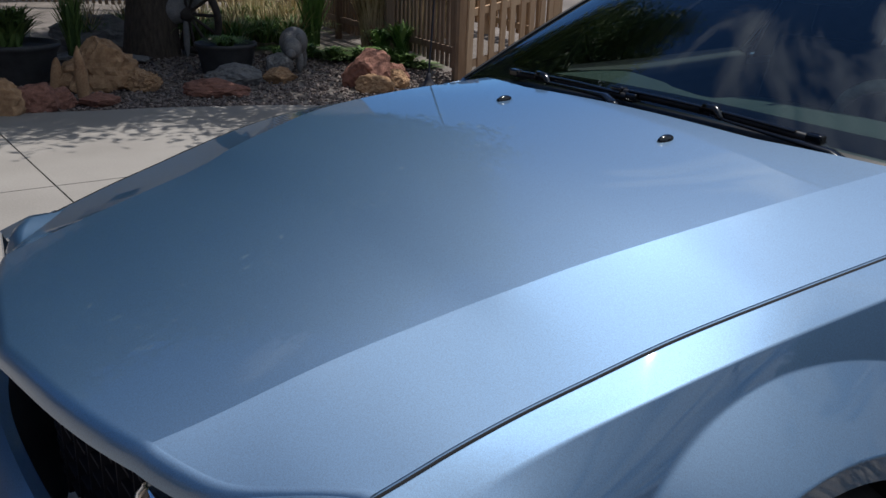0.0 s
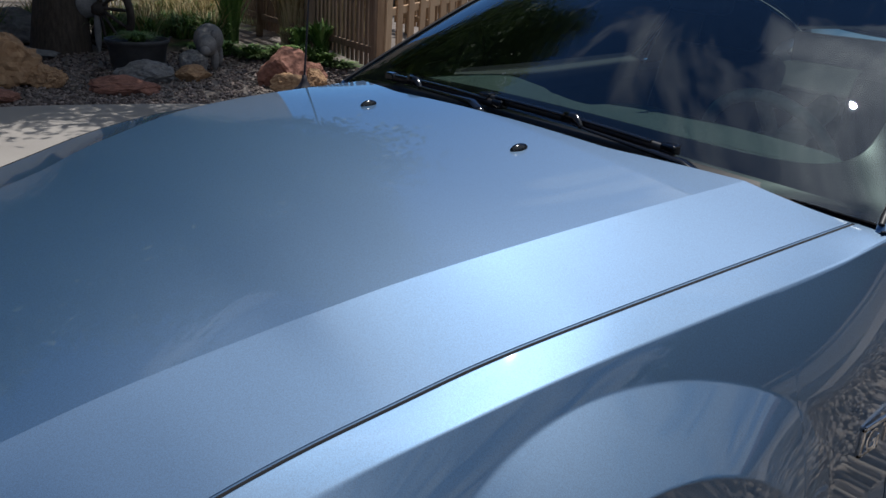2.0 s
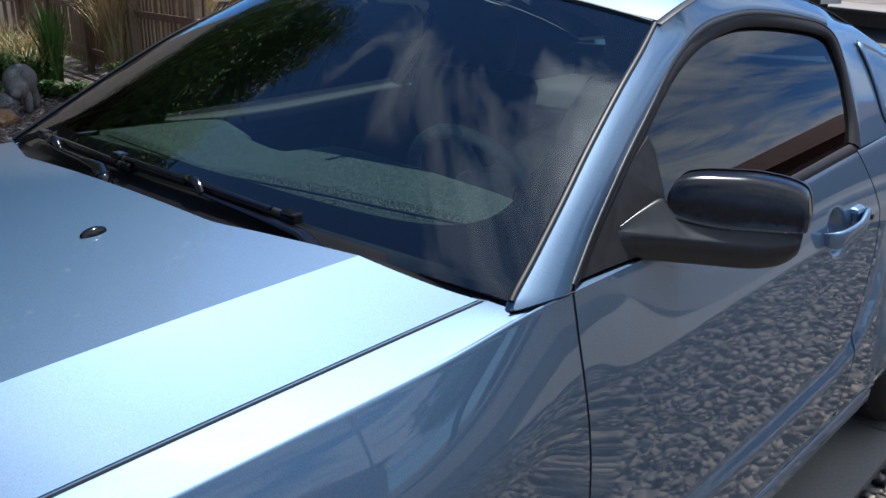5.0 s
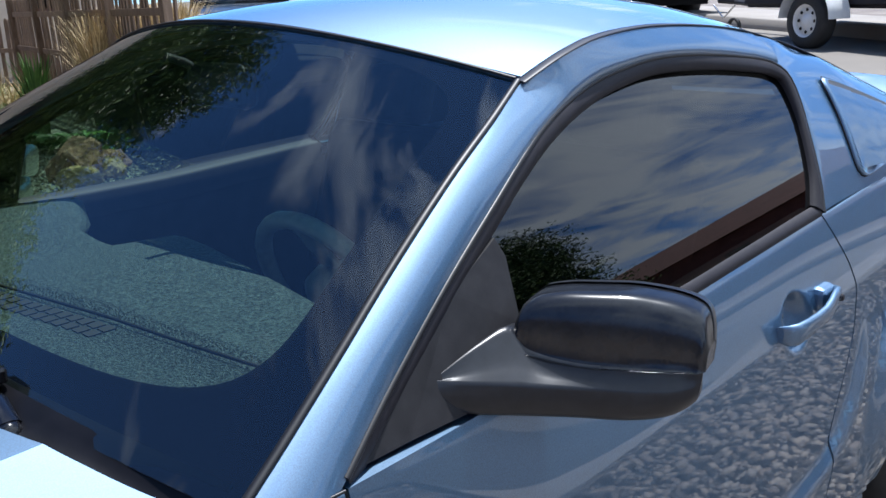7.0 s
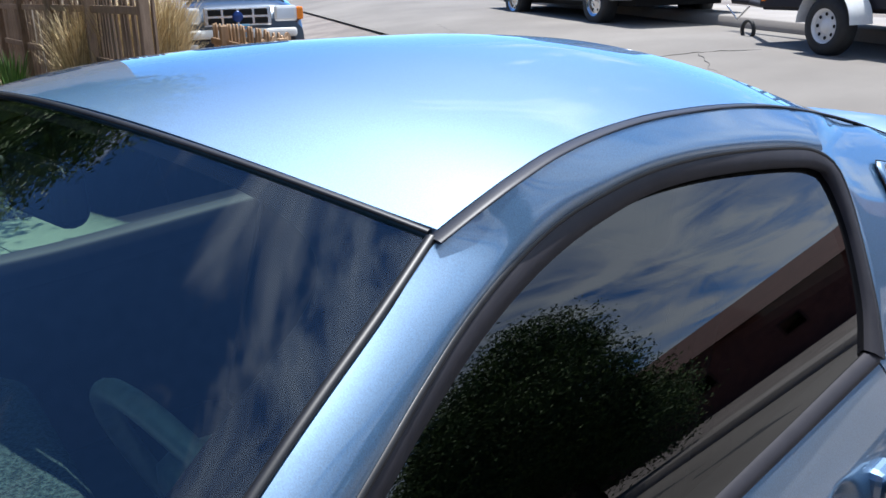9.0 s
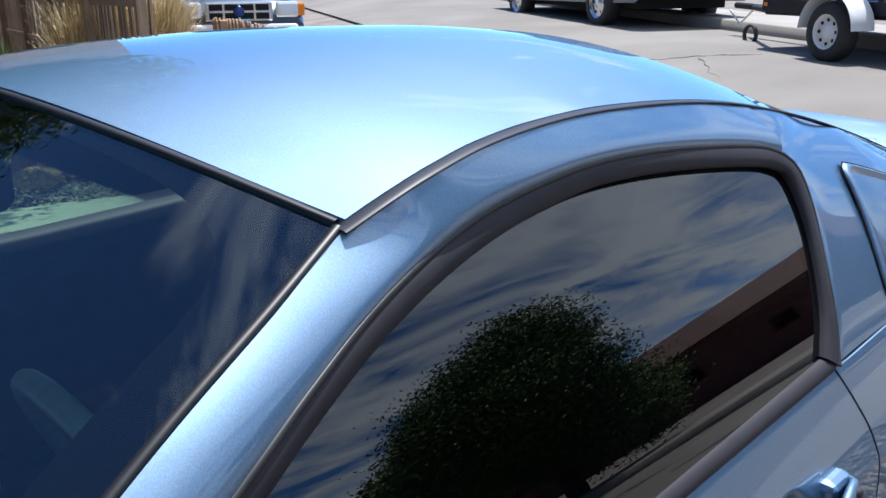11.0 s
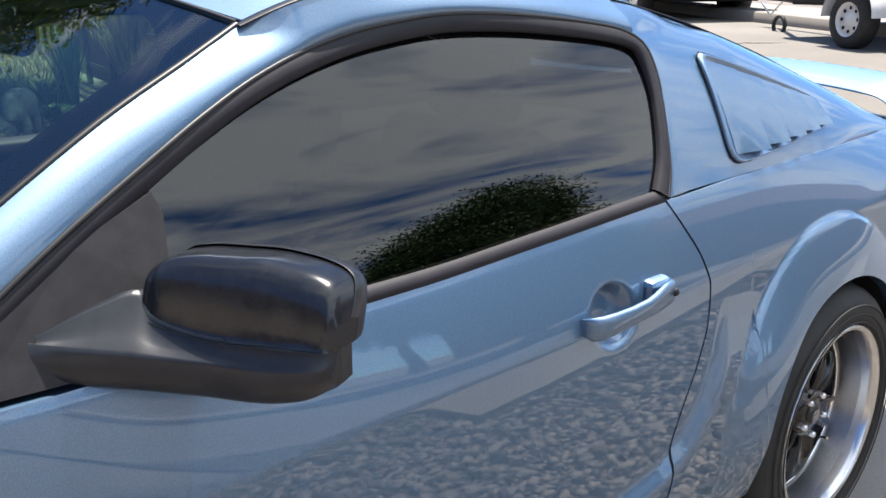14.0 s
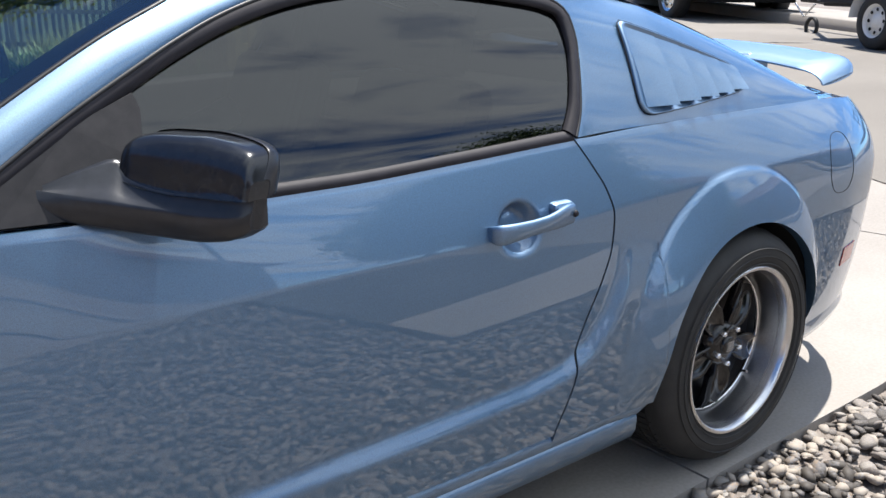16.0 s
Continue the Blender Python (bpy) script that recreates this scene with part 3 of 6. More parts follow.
def ws_point(u, v, lift=0.0):
    i = (u + 1) / 2 * (len(ws_rows) - 1)
    j = v * (len(ws_rows[0]) - 1)
    i0, j0 = min(int(i), len(ws_rows) - 2), min(int(j), len(ws_rows[0]) - 2)
    a, b = i - i0, j - j0
    p = [Vector(ws_rows[i0 + di][j0 + dj]) for di in (0, 1) for dj in (0, 1)]
    q = p[0] * (1 - a) * (1 - b) + p[1] * (1 - a) * b + p[2] * a * (1 - b) + p[3] * a * b
    return q + Vector((-0.53, 0, 0.85)) * lift


# black border printed on the inner face of the screen
band = []
for k in range(201):
    a_ = 2 * math.pi * k / 200
    c_, s_ = math.cos(a_), math.sin(a_)
    o = max(abs(c_), abs(s_))
    ou, ov = c_ / o, s_ / o
    n_ = (abs(c_) ** 7 + abs(s_) ** 7) ** (1 / 7)
    iu, iv = 0.925 * c_ / n_, 0.555 + (0.418 if s_ > 0 else 0.452) * s_ / n_
    u0, v0 = ou, 0.5 + 0.5 * ov
    band.append([ws_point(u0 + (iu - u0) * q, v0 + (iv - v0) * q, -0.004) for q in (0, 0.25, 0.5, 0.75, 1)])
part("screen_border", grid(band), FRIT, windshield)
# seal round the screen
for side in (-1, 1):
    part("screen_seal", tube([at(side, p.x + 0.002, p.y - 0.004, p.z + 0.003) for p in path3(WS_EDGE, 40)], 0.0050, 8, flat=(1.2, 0.8)), RUBBER_SEAL, windshield)
part("screen_seal", tube([Vector(r[-1]) + Vector((0.004, 0, 0.004)) for r in ws_rows], 0.0036, 8, flat=(1.5, 0.7)), RUBBER_SEAL, windshield)

# roof
ROOFMID = curve1((2.213, 1.398), (2.35, 1.414), (2.5, 1.426), (2.75, 1.434), (3.0, 1.430), (3.25, 1.412), (3.4, 1.392))
DW = curve1(*[(p[0], p[1], p[2]) for p in DITCH])
rows = []
for i in range(61):
    u = -1 + 2 * i / 60
    a = abs(u)
    row = []
    for j in range(41):
        v = j / 40
        fx = 2.222 + (2.330 - 2.222) * a ** 1.6
        x = fx + (3.26 + 0.02 * a - fx) * v
        dw, dz = DW(x)
        w = (dw - 0.010) * u
        mid = ROOFMID(x)
        z = dz + 0.004 + (mid - dz - 0.004) * (1 - a ** 2.0)
        row.append((x, w, z))
    rows.append(row)
part("roof", shell(rows, (0, 0, -1), 0.02), PAINT, car)
DRIP = grained(material("dark_drip_moulding", rough=0.5), (0.010, 0.011, 0.017), (0.020, 0.021, 0.030), 30, 600, 0.1, 0.0005)
for side in (-1, 1):
    part("roof_drip_moulding", tube([at(side, p.x, p.y - 0.002, p.z + 0.001) for p in path3(DITCH[:-1], 90)], 0.0070, 12, flat=(1.55, 0.36)), DRIP, car)

# windscreen pillar and roof rail in one strip, between screen or roof edge and the window surround
def strip(upper, lower, n, cols=15, out=Vector((-0.2, 1, 0.5))):
    a, b = path3(upper, n), path3(lower, n)
    rows = []
    for p, q in zip(a, b):
        d = q - p
        t = out.normalized()
        nrm = (t - d * (t.dot(d) / max(d.length_squared, 1e-9))).normalized()
        e = ss(2.0, 2.4, p.x)
        rows.append([p + d * k + nrm * ((1 - e) * 0.036 * k * (1 - k) + e * 0.0125 * k * (1 - k ** 7)) for k in np.linspace(0, 1, cols)])
    return rows


A_up = [(1.676, 0.8445, 0.949)] + [(p[0], p[1] + 0.004, p[2]) for p in WS_EDGE] + [(p[0], p[1] + 0.006, p[2]) for p in DITCH[1:9]]
A_lo = [(1.786, 0.8645, 0.950)] + WIN_TOP[:13] + [(3.14, 0.700, 1.262)]


def pillar_curve(cw, h, dw, k):
    """Half width of the rear pillar at a share k of its rise: a slightly crowned panel turning into the roof edge."""
    c0 = cw - 0.016 * min(h / 0.2, 1) - 0.25 * h
    return (1 - k) ** 2 * (cw - 0.002) + 2 * k * (1 - k) * c0 + k * k * (dw + 0.006)


for side in (-1, 1):
    rows = [[at(side, p.x, p.y, p.z) for p in r] for r in strip(A_up, A_lo, 160, 41)]
    part("roof_rail_pillar", shell(rows, (0, -side, -0.3), 0.015), PAINT, car, "blue windscreen pillar curving into the roof rail")
    # rear pillar above the crease
    rows = []
    back = curve1(*[(p[2], p[0]) for p in WIN_TOP[:12:-1]])
    for i in range(57):
        u = i / 56
        row = []
        for k in np.linspace(0, 1, 33):
            xb = 3.088 + (4.20 - 3.088) * u
            xt = 3.12 + (4.20 - 3.12) * u
            cw, cz = TOP(xb)
            dw, dz = DW(xt)
            h = max(dz - cz, 0.012)
            z = cz + h * (1.6 * k - 0.6 * k * k)
            x = xb + (xt - xb) * (z - cz) / h
            if u < 0.35:
                x = x + (max(back(min(max(z, 0.972), 1.262)), 3.0) + 0.002 - x) * (1 - u / 0.35) * (1 - ss(1.235, 1.305, z))
            w = pillar_curve(cw, h, dw, k) - 0.004 * max(0.0, 1 - u / 0.08)
            row.append(at(side, x, w, z))
        rows.append(row)
    pillar = part("rear_pillar", shell(rows, (0, -side, 0), 0.015), PAINT, car)

    # side window: glass, surround, belt moulding
    def pane_w(z):
        return 0.838 - 0.36 * (z - 0.965) - 0.46 * (z - 0.965) ** 2

    top = path3(WIN_TOP, 90)
    rows = []
    inner = []
    for p, nx in zip(top, top[1:] + [top[-1] + (top[-1] - top[-2])]):
        d = (nx - p).normalized()
        nr = Vector((d.z, 0, -d.x))
        inner.append(p + nr * 0.029)
    ring = []
    for p, q in zip(top, inner):
        r = []
        for k, lift in ((0.06, -0.012), (0.06, 0.001), (0.10, 0.0028), (0.5, 0.0036), (0.90, 0.0030), (1, 0.0), (1.0, -0.012)):
            m_ = p.lerp(q, k)
            base = pane_w(q.z) - 0.004 if k == 1 else p.y + (pane_w(q.z) - p.y) * k
            r.append(at(side, m_.x, base + lift, m_.z))
        ring.append(r)
    part("window_seal", tube([at(side, p.x, p.y - 0.001, p.z) for p in top], 0.0045, 8), RUBBER_SEAL, car)
    part("window_surround", grid(ring), BLACK_TRIM, car, "black rubber surround of the side window")
    # glass as a sheet between belt and arch
    xs = np.linspace(1.90, 3.158, 62)
    prof = sorted([(q.x, q.z) for q in inner[:70]])
    topz = curve1(*[(a_, b_) for i_, (a_, b_) in enumerate(prof) if i_ == 0 or a_ - prof[i_ - 1][0] > 0.004])
    rows = []
    for x in xs:
        zt = min(topz(min(x, 3.08)), 1.30) - 0.10 * ss(3.10, 3.17, x)
        zb = TOP(x)[1] - 0.02
        zt = max(zt + 0.033, zb + 0.01)
        rows.append([at(side, x, pane_w(z) - 0.010, z) for z in np.linspace(zb, zt, 14)])
    pane = part("side_window", grid(rows), SIDE_GLASS if side < 0 else PASS_GLASS, car, "dark tinted side window glass")
    pane.visible_shadow = False
    rows = []
    for x in np.linspace(2.06, 3.082, 40):
        w, z = TOP(x)
        rows.append([at(side, x, w + a_, z + b_) for a_, b_ in ((0.001, -0.003), (0.003, 0.004), (0.000, 0.012), (-0.008, 0.018), (-0.018, 0.019), (-0.03, 0.012), (-0.042, 0.009), (-0.048, 0.0), (-0.049, -0.06))])
    part("belt_moulding", grid(rows), BLACK_TRIM, car)
    # black corner piece ahead of the glass, under the mirror
    tri = [(1.815, 0.955), (1.92, 1.015), (2.03, 1.082), (2.135, 1.124), (2.142, 1.10), (2.128, 1.02), (2.12, 0.952), (2.0, 0.952), (1.9, 0.955)]
    bm = bmesh.new()
    vs = [bm.verts.new(at(side, x, pane_w(z) + 0.008, z)) for x, z in tri]
    vb = [bm.verts.new(at(side, x, pane_w(z) - 0.02, z)) for x, z in tri]
    bm.faces.new(vs)
    for k in range(len(vs)):
        bm.faces.new((vs[k], vs[(k + 1) % len(vs)], vb[(k + 1) % len(vs)], vb[k]))
    part("mirror_sail", bm, SAIL, car)
    part("pillar_foot_seal", tube([at(side, *q) for q in ((1.672, 0.842, 0.950), (1.70, 0.850, 0.9485), (1.745, 0.860, 0.9480), (1.792, 0.8675, 0.9515))], 0.0019, 8), RUBBER_SEAL, car)

# rear glass and deck
def mid_rear(v):
    return Vector((3.27 + 0.80 * v, 0, 1.406 - 0.335 * v + 0.025 * math.sin(math.pi * v)))


rows = screen([(3.28, 0.615, 1.300), (3.55, 0.612, 1.236), (3.80, 0.612, 1.163), (4.02, 0.615, 1.075)], mid_rear, 31, 15, 2.0)
rg = part("rear_window", grid(rows), REAR_GLASS, car)
rg.visible_shadow = False
rows = []
for i in range(31):
    u = -1 + 2 * i / 30
    row = []
    for j in range(17):
        v = j / 16
        x0 = 4.06 - 0.02 * u * u
        x = x0 + (4.66 - 0.16 * u * u - x0) * v
        tw, tz = TOP(min(x, 4.45))
        w = (tw - 0.012) * u if x > 4.2 else (0.62 + (tw - 0.632) * ss(4.04, 4.2, x)) * u
        mid = 1.06 - 0.075 * v
        row.append((x, w, tz + (mid - tz) * (1 - abs(u) ** 2.5) - 0.03 * ss(0.9, 1.0, v)))
    rows.append(row)
part("deck_lid", shell(rows, (0, 0, -1), 0.015), PAINT, car)
# rear bumper and tail face
rows = []
for i in range(41):
    u = -1 + 2 * i / 40
    a = abs(u)
    row = []
    for k, z in enumerate(np.linspace(0.955, 0.24, 22)):
        x = 4.775 - 0.20 * a ** 3 - 0.10 * (z > 0.8) * ss(0.8, 0.96, z) - 0.10 * ss(0.42, 0.24, z)
        w = 0.735 * u * (0.82 + 0.18 * ss(0.96, 0.85, z))
        row.append((x, w, z))
    rows.append(row)
part("rear_bumper", shell(rows, (-1, 0, 0), 0.02), PAINT, car)
for side in (-1, 1):
    rows = []
    for x in np.linspace(4.05, 4.74, 16):
        w0 = width(x, 0.30)
        rows.append([at(side, x, w0 - a_, z) for a_, z in ((0.006, 0.292), (0.0, 0.26), (0.012, 0.225), (0.06, 0.21))])
    part("bumper_valance", grid(rows), PAINT, car)
    part("side_marker_lamp", shell([[at(side, x, width(x, z) + 0.003, z) for z in (0.445, 0.475, 0.505)] for x in (4.30, 4.34, 4.38, 4.42)], (0, -side, 0), 0.004), material("red_lens", (0.32, 0.03, 0.03), 0.12), car)

# rear wing on its feet
wing = thing("rear_wing", "", "")
wing.parent = car
rows = []
for i in range(81):
    u = -1 + 2 * i / 80
    a = abs(u)
    bend = max(0.0, (a - 0.88) / 0.12)
    y = u * 0.735 if a < 0.88 else math.copysign(0.88 * 0.735 + 0.088 * math.sin(bend * 1.35), u)
    xc = 4.525 - 0.135 * a ** 2.6
    zc = 1.082 - 0.030 * a ** 2 - 0.040 * (1 - math.cos(bend * 1.45))
    ch = 0.125 - 0.035 * bend
    row = []
    for t in np.linspace(0, 2 * math.pi, 25)[:-1]:
        row.append((xc + ch * math.cos(t), y - math.copysign(0.010 * math.sin(t) * bend, -u), zc + 0.012 * math.sin(t) * (1 - 0.5 * bend) + 0.016 * math.cos(t)))
    rows.append(row)
bm = grid(rows, closed_v=True)
for r in (rows[0], rows[-1]):
    bm.faces.new([bm.verts.new(p) for p in r])
part("wing_blade", bm, PAINT, wing, "blue raised spoiler blade with turned-down ends")
for y in (-0.36, 0.36):
    part("wing_foot", box((4.40, y - 0.05, 1.0), (4.52, y + 0.05, 1.075), 0.015), PAINT, wing)

# near-black beads: the shade of the shut lines, put in as colour
for side in (-1, 1):
    part("hood_gap_shade", tube([at(side, x, GAP(x)[0] + 0.0015, GAP(x)[1] - 0.0043) for x in np.linspace(0.32, 1.672, 80)], 0.0046, 10), DARK, car)
    part("door_gap_shade", tube([at(side, DOOR_F(z), width(DOOR_F(z), z) - 0.0055, z) for z in np.linspace(0.30, 0.945, 40)], 0.0044, 6), DARK, car)
    part("door_gap_shade", tube([at(side, DOOR_R(z), width(DOOR_R(z), z) - 0.0060, z) for z in np.linspace(0.30, 0.962, 40)], 0.0044, 6), DARK, car)

# front: grille box, lamps, bumper
rows = []
for i in range(41):
    u = -1 + 2 * i / 40
    w = 0.66 * abs(u)
    x = LIP(w) + 0.03
    zt = hood_z(LIP(w), w) - 0.035
    rows.append([(x + 0.01, 0.66 * u, zt), (x + 0.05, 0.66 * u, zt - 0.10), (x + 0.06, 0.66 * u, 0.42)])
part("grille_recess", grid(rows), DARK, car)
rows = []
for i in range(49):
    u = -1 + 2 * i / 48
    w = 0.83 * abs(u)
    x = 0.10 + 0.36 * (w / 0.83) ** 2.6
    rows.append([(x + 0.05, 0.83 * u, 0.545), (x, 0.83 * u, 0.52), (x - 0.015, 0.83 * u, 0.45), (x + 0.0, 0.83 * u, 0.36), (x + 0.05, 0.83 * u, 0.26), (x + 0.12, 0.83 * u, 0.20)])
part("front_bumper", shell(rows, (1, 0, 0), 0.02), PAINT, car)
bm = bmesh.new()
for i in range(-9, 10):
    y = i * 0.052
    x = LIP(abs(y)) + 0.055
    box((x, y - 0.003, 0.46), (x + 0.012, y + 0.003, 0.66 - 0.12 * (y / 0.6) ** 2), 0, bm)
for k in range(5):
    z = 0.48 + k * 0.036
    for i in range(-9, 9):
        y = i * 0.052
        x = LIP(abs(y + 0.026)) + 0.055
        box((x, y + 0.002, z - 0.003), (x + 0.012, y + 0.050, z + 0.003), 0, bm)
part("grille_mesh", bm, BLACK_TRIM, car)
for side in (-1, 1):
    x0 = LIP(0.33) + 0.03
    ob = part("fog_lamp", lathe([(0.0, 0.02), (0.05, 0.017), (0.066, 0.008), (0.072, 0.0), (0.078, -0.004), (0.078, -0.05)], n=32), CHROME, car, "round lamp in the grille")
    ob.matrix_world = pose(x0, side * 0.36, 0.585, 0, 0, 90)
    rows = []
    for i in range(13):
        w = 0.47 + 0.24 * i / 12
        x = LIP(min(w, 0.62)) + 0.035 + max(0, w - 0.62) * 1.6
        zt = hood_z(LIP(min(w, 0.6)), min(w, 0.6)) - 0.045
        rows.append([at(side, x + 0.02 * (1 - math.sin(math.pi * k)), w, zt + (0.52 - zt) * k) for k in np.linspace(0, 1, 7)])
    part("headlamp", shell(rows, (1, 0, 0), 0.02), material("headlamp_lens", (0.55, 0.55, 0.53), 0.06, 0.6, 0.5), car)
    rows = []
    for i in range(9):
        x = 0.33 + 0.13 * i / 8
        rows.append([at(side, x + (1 - k) * 0.02, 0.70 + 0.075 * (i / 8) - 0.02 * k, TOP(0.38)[1] - 0.012 - 0.25 * k) for k in np.linspace(0, 1, 7)])
    part("fender_nose", shell(rows, (0, -side, 0), 0.02), PAINT, car)
# brow over the headlamp, from the hood's swept corner to the fender tip
for side in (-1, 1):
    rows = []
    for w in np.linspace(0.46, 0.65, 13):
        z0 = hood_z(LIP(w), min(w, 0.66)) - 0.004
        xf = 0.268 + 0.10 * max(0.0, (w - 0.60) / 0.115) ** 2
        xb = max(LIP(w) + 0.02, xf + 0.03)
        rows.append([at(side, xb + (xf - xb) * k, w, z0 - 0.012 * k - 0.05 * max(0, k - 0.75) ** 2 * 16) for k in np.linspace(0, 1, 9)])
    part("headlamp_brow", shell(rows, (0, 0, -1), 0.01), PAINT, car)
# emblem in the grille: a plain bright shape
ob = part("grille_emblem", box((-0.004, -0.04, -0.016), (0.004, 0.04, 0.016), 0.003), CHROME, car)
ob.matrix_world = pose(LIP(0) + 0.055, 0.03, 0.635)

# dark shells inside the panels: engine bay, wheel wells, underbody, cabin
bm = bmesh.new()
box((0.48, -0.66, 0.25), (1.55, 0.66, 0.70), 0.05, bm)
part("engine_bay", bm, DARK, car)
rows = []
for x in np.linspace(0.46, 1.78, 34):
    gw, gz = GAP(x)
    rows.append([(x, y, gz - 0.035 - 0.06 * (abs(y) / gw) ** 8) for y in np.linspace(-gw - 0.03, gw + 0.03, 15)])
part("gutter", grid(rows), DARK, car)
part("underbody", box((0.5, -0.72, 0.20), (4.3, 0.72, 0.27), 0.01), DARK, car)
part("floor_pan", box((1.5, -0.80, 0.27), (4.15, 0.80, 0.33), 0.01), CABIN, car)
for side in (-1, 1):
    rows = []
    for z in np.linspace(0.30, 0.93, 12):
        rows.append([at(side, x, min(width(x, z) - 0.05, 0.85), z) for x in np.linspace(1.45, 3.3, 40)])
    part("inner_side", grid(rows), CABIN, car)
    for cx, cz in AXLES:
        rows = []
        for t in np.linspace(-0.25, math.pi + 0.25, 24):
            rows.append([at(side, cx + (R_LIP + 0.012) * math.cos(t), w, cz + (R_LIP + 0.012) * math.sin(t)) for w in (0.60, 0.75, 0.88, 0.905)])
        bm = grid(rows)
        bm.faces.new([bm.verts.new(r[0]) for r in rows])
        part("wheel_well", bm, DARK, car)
part("rear_shelf", box((3.05, -0.62, 0.90), (4.1, 0.62, 0.96), 0.02), DARK, car)
part("shelf_end", box((3.965, -0.63, 0.93), (3.985, 0.63, 1.085), 0.004), DARK, car)
for side in (-1, 1):
    rows = []
    for x in np.linspace(3.14, 4.05, 24):
        cw, cz = TOP(x)
        dw, dz = DW(x)
        h = max(dz - cz, 0.012)
        rows.append([at(side, x, pillar_curve(cw, h, dw, k) - 0.03, cz + h * (1.6 * k - 0.6 * k * k) - 0.012) for k in np.linspace(0, 0.97, 12)])
    part("pillar_trim", grid(rows), DARK, car)
part("boot_shell", box((3.9, -0.66, 0.3), (4.52, 0.66, 0.88), 0.05), DARK, car)


# ---------------------------------------------------------------- wheel
def build_wheel():
    """About the y axis, outer face towards -y."""
    whl = thing("wheel", "black five-spoke wheel with polished lip and low tyre", "wheel")
    R, W = 0.337, 0.125
    prof = [(0.232, -W + 0.012), (0.243, -W - 0.004), (0.262, -W - 0.012), (0.285, -W - 0.013), (0.306, -W - 0.004), (0.322, -W + 0.010), (0.331, -W + 0.026), (R, -W + 0.05), (R, 0), (R, W - 0.05), (0.331, W - 0.026), (0.30, W), (0.26, W + 0.008), (0.232, W - 0.012)]
    bm = lathe(prof, n=96)
    tyre = part("tyre", bm, RUBBER, whl)
    bm = bmesh.new()
    for k in range(84):
        a = 2 * math.pi * k / 84
        for y0, y1, sh in ((-0.118, -0.066, 0.012), (-0.058, -0.022, 0.0), (-0.016, 0.020, 0.01), (0.028, 0.066, 0.0), (0.074, 0.118, -0.012)):
            q = []
            for rr in (R - 0.004, R + 0.004):
                for da, y in ((-0.030, y0), (0.030, y0), (0.030, y1), (-0.030, y1)):
                    aa = a + da + (y - y0) * 0.35 + sh
                    r2 = rr - (0.030 * ss(0.085, 0.130, abs(y)))
                    q.append(bm.verts.new((r2 * math.cos(aa), y, r2 * math.sin(aa))))
            for f in ((4, 5, 6, 7), (0, 1, 5, 4), (1, 2, 6, 5), (2, 3, 7, 6), (3, 0, 4, 7)):
                bm.faces.new([q[i] for i in f])
    part("tread", bm, RUBBER, tyre)
    bm = bmesh.new()
    for rr, wd in ((0.292, 0.0016), (0.270, 0.0016), (0.250, 0.002)):
        lathe([(rr - wd, -W - 0.0125), (rr - wd / 2, -W - 0.0155), (rr + wd / 2, -W - 0.0155), (rr + wd, -W - 0.0125)], n=72, bm=bm)
    part("sidewall_rib", bm, RUBBER, tyre)
    part("rim_lip", lathe([(0.229, -W + 0.022), (0.240, -W + 0.008), (0.2435, -W - 0.004), (0.240, -W - 0.010), (0.233, -W - 0.009), (0.227, -W - 0.002), (0.224, -W + 0.012), (0.221, -W + 0.03)], n=96), ALU, whl, "polished rim lip")
    part("rim_barrel", lathe([(0.221, -W + 0.03), (0.214, -W + 0.06), (0.207, -W + 0.095), (0.204, -0.02), (0.203, 0.07), (0.22, 0.11)], n=96), BARREL, whl, "machined metal barrel")
    part("rim_ring", lathe([(0.2062, -0.036), (0.207, -0.041), (0.203, -0.045), (0.199, -0.041), (0.199, -0.034)], n=96), CHROME, whl)
    # spokes, bowed and widening to the rim
    for k in range(5):
        rows = []
        for t in np.linspace(0, 1, 13):
            r = 0.045 + 0.158 * t
            half = 0.024 + 0.016 * math.sin(math.pi * min(t * 1.15, 1)) ** 1.5 + 0.012 * t ** 3
            yf = -0.062 - 0.012 * math.sin(math.pi * t) + 0.024 * t * t
            row = []
            for cx_, cy_ in ((-1, 0.030), (-1.0, 0.002), (-0.9, -0.004), (-0.74, 0.001), (-0.35, 0.009), (0, 0.011), (0.35, 0.009), (0.74, 0.001), (0.9, -0.004), (1.0, 0.002), (1, 0.030)):
                row.append((r, yf + cy_, half * cx_))
            rows.append(row)
        sp = part("spoke", grid(rows), BLACK_GLOSS, whl)
        sp.matrix_world = pose(0, 0, 0, 0, 18 + 72 * k, 0)
    part("hub", lathe([(0.0, -0.078), (0.03, -0.078), (0.052, -0.074), (0.064, -0.064), (0.07, -0.04)], n=48), BLACK_GLOSS, whl)
    cap = part("centre_cap", lathe([(0.0, -0.0875), (0.021, -0.087), (0.0275, -0.0835), (0.029, -0.078)], n=32), BLACK_GLOSS, whl, "black cap with pale marks")
    bm = bmesh.new()
    for k in range(5):
        box((-0.014, -0.0890, -0.012 + k * 0.006 - 0.0014), (0.014, -0.0870, -0.012 + k * 0.006 + 0.0014), 0, bm)
    part("cap_marking", bm, ALU, cap)
    for k in range(5):
        a = radians(54 + 72 * k)
        nut = part("wheel_nut", lathe([(0.0, -0.092), (0.0055, -0.0915), (0.008, -0.088), (0.0088, -0.080), (0.0095, -0.066)], (0.052 * math.cos(a), 0, 0.052 * math.sin(a)), n=6), CHROME, whl)
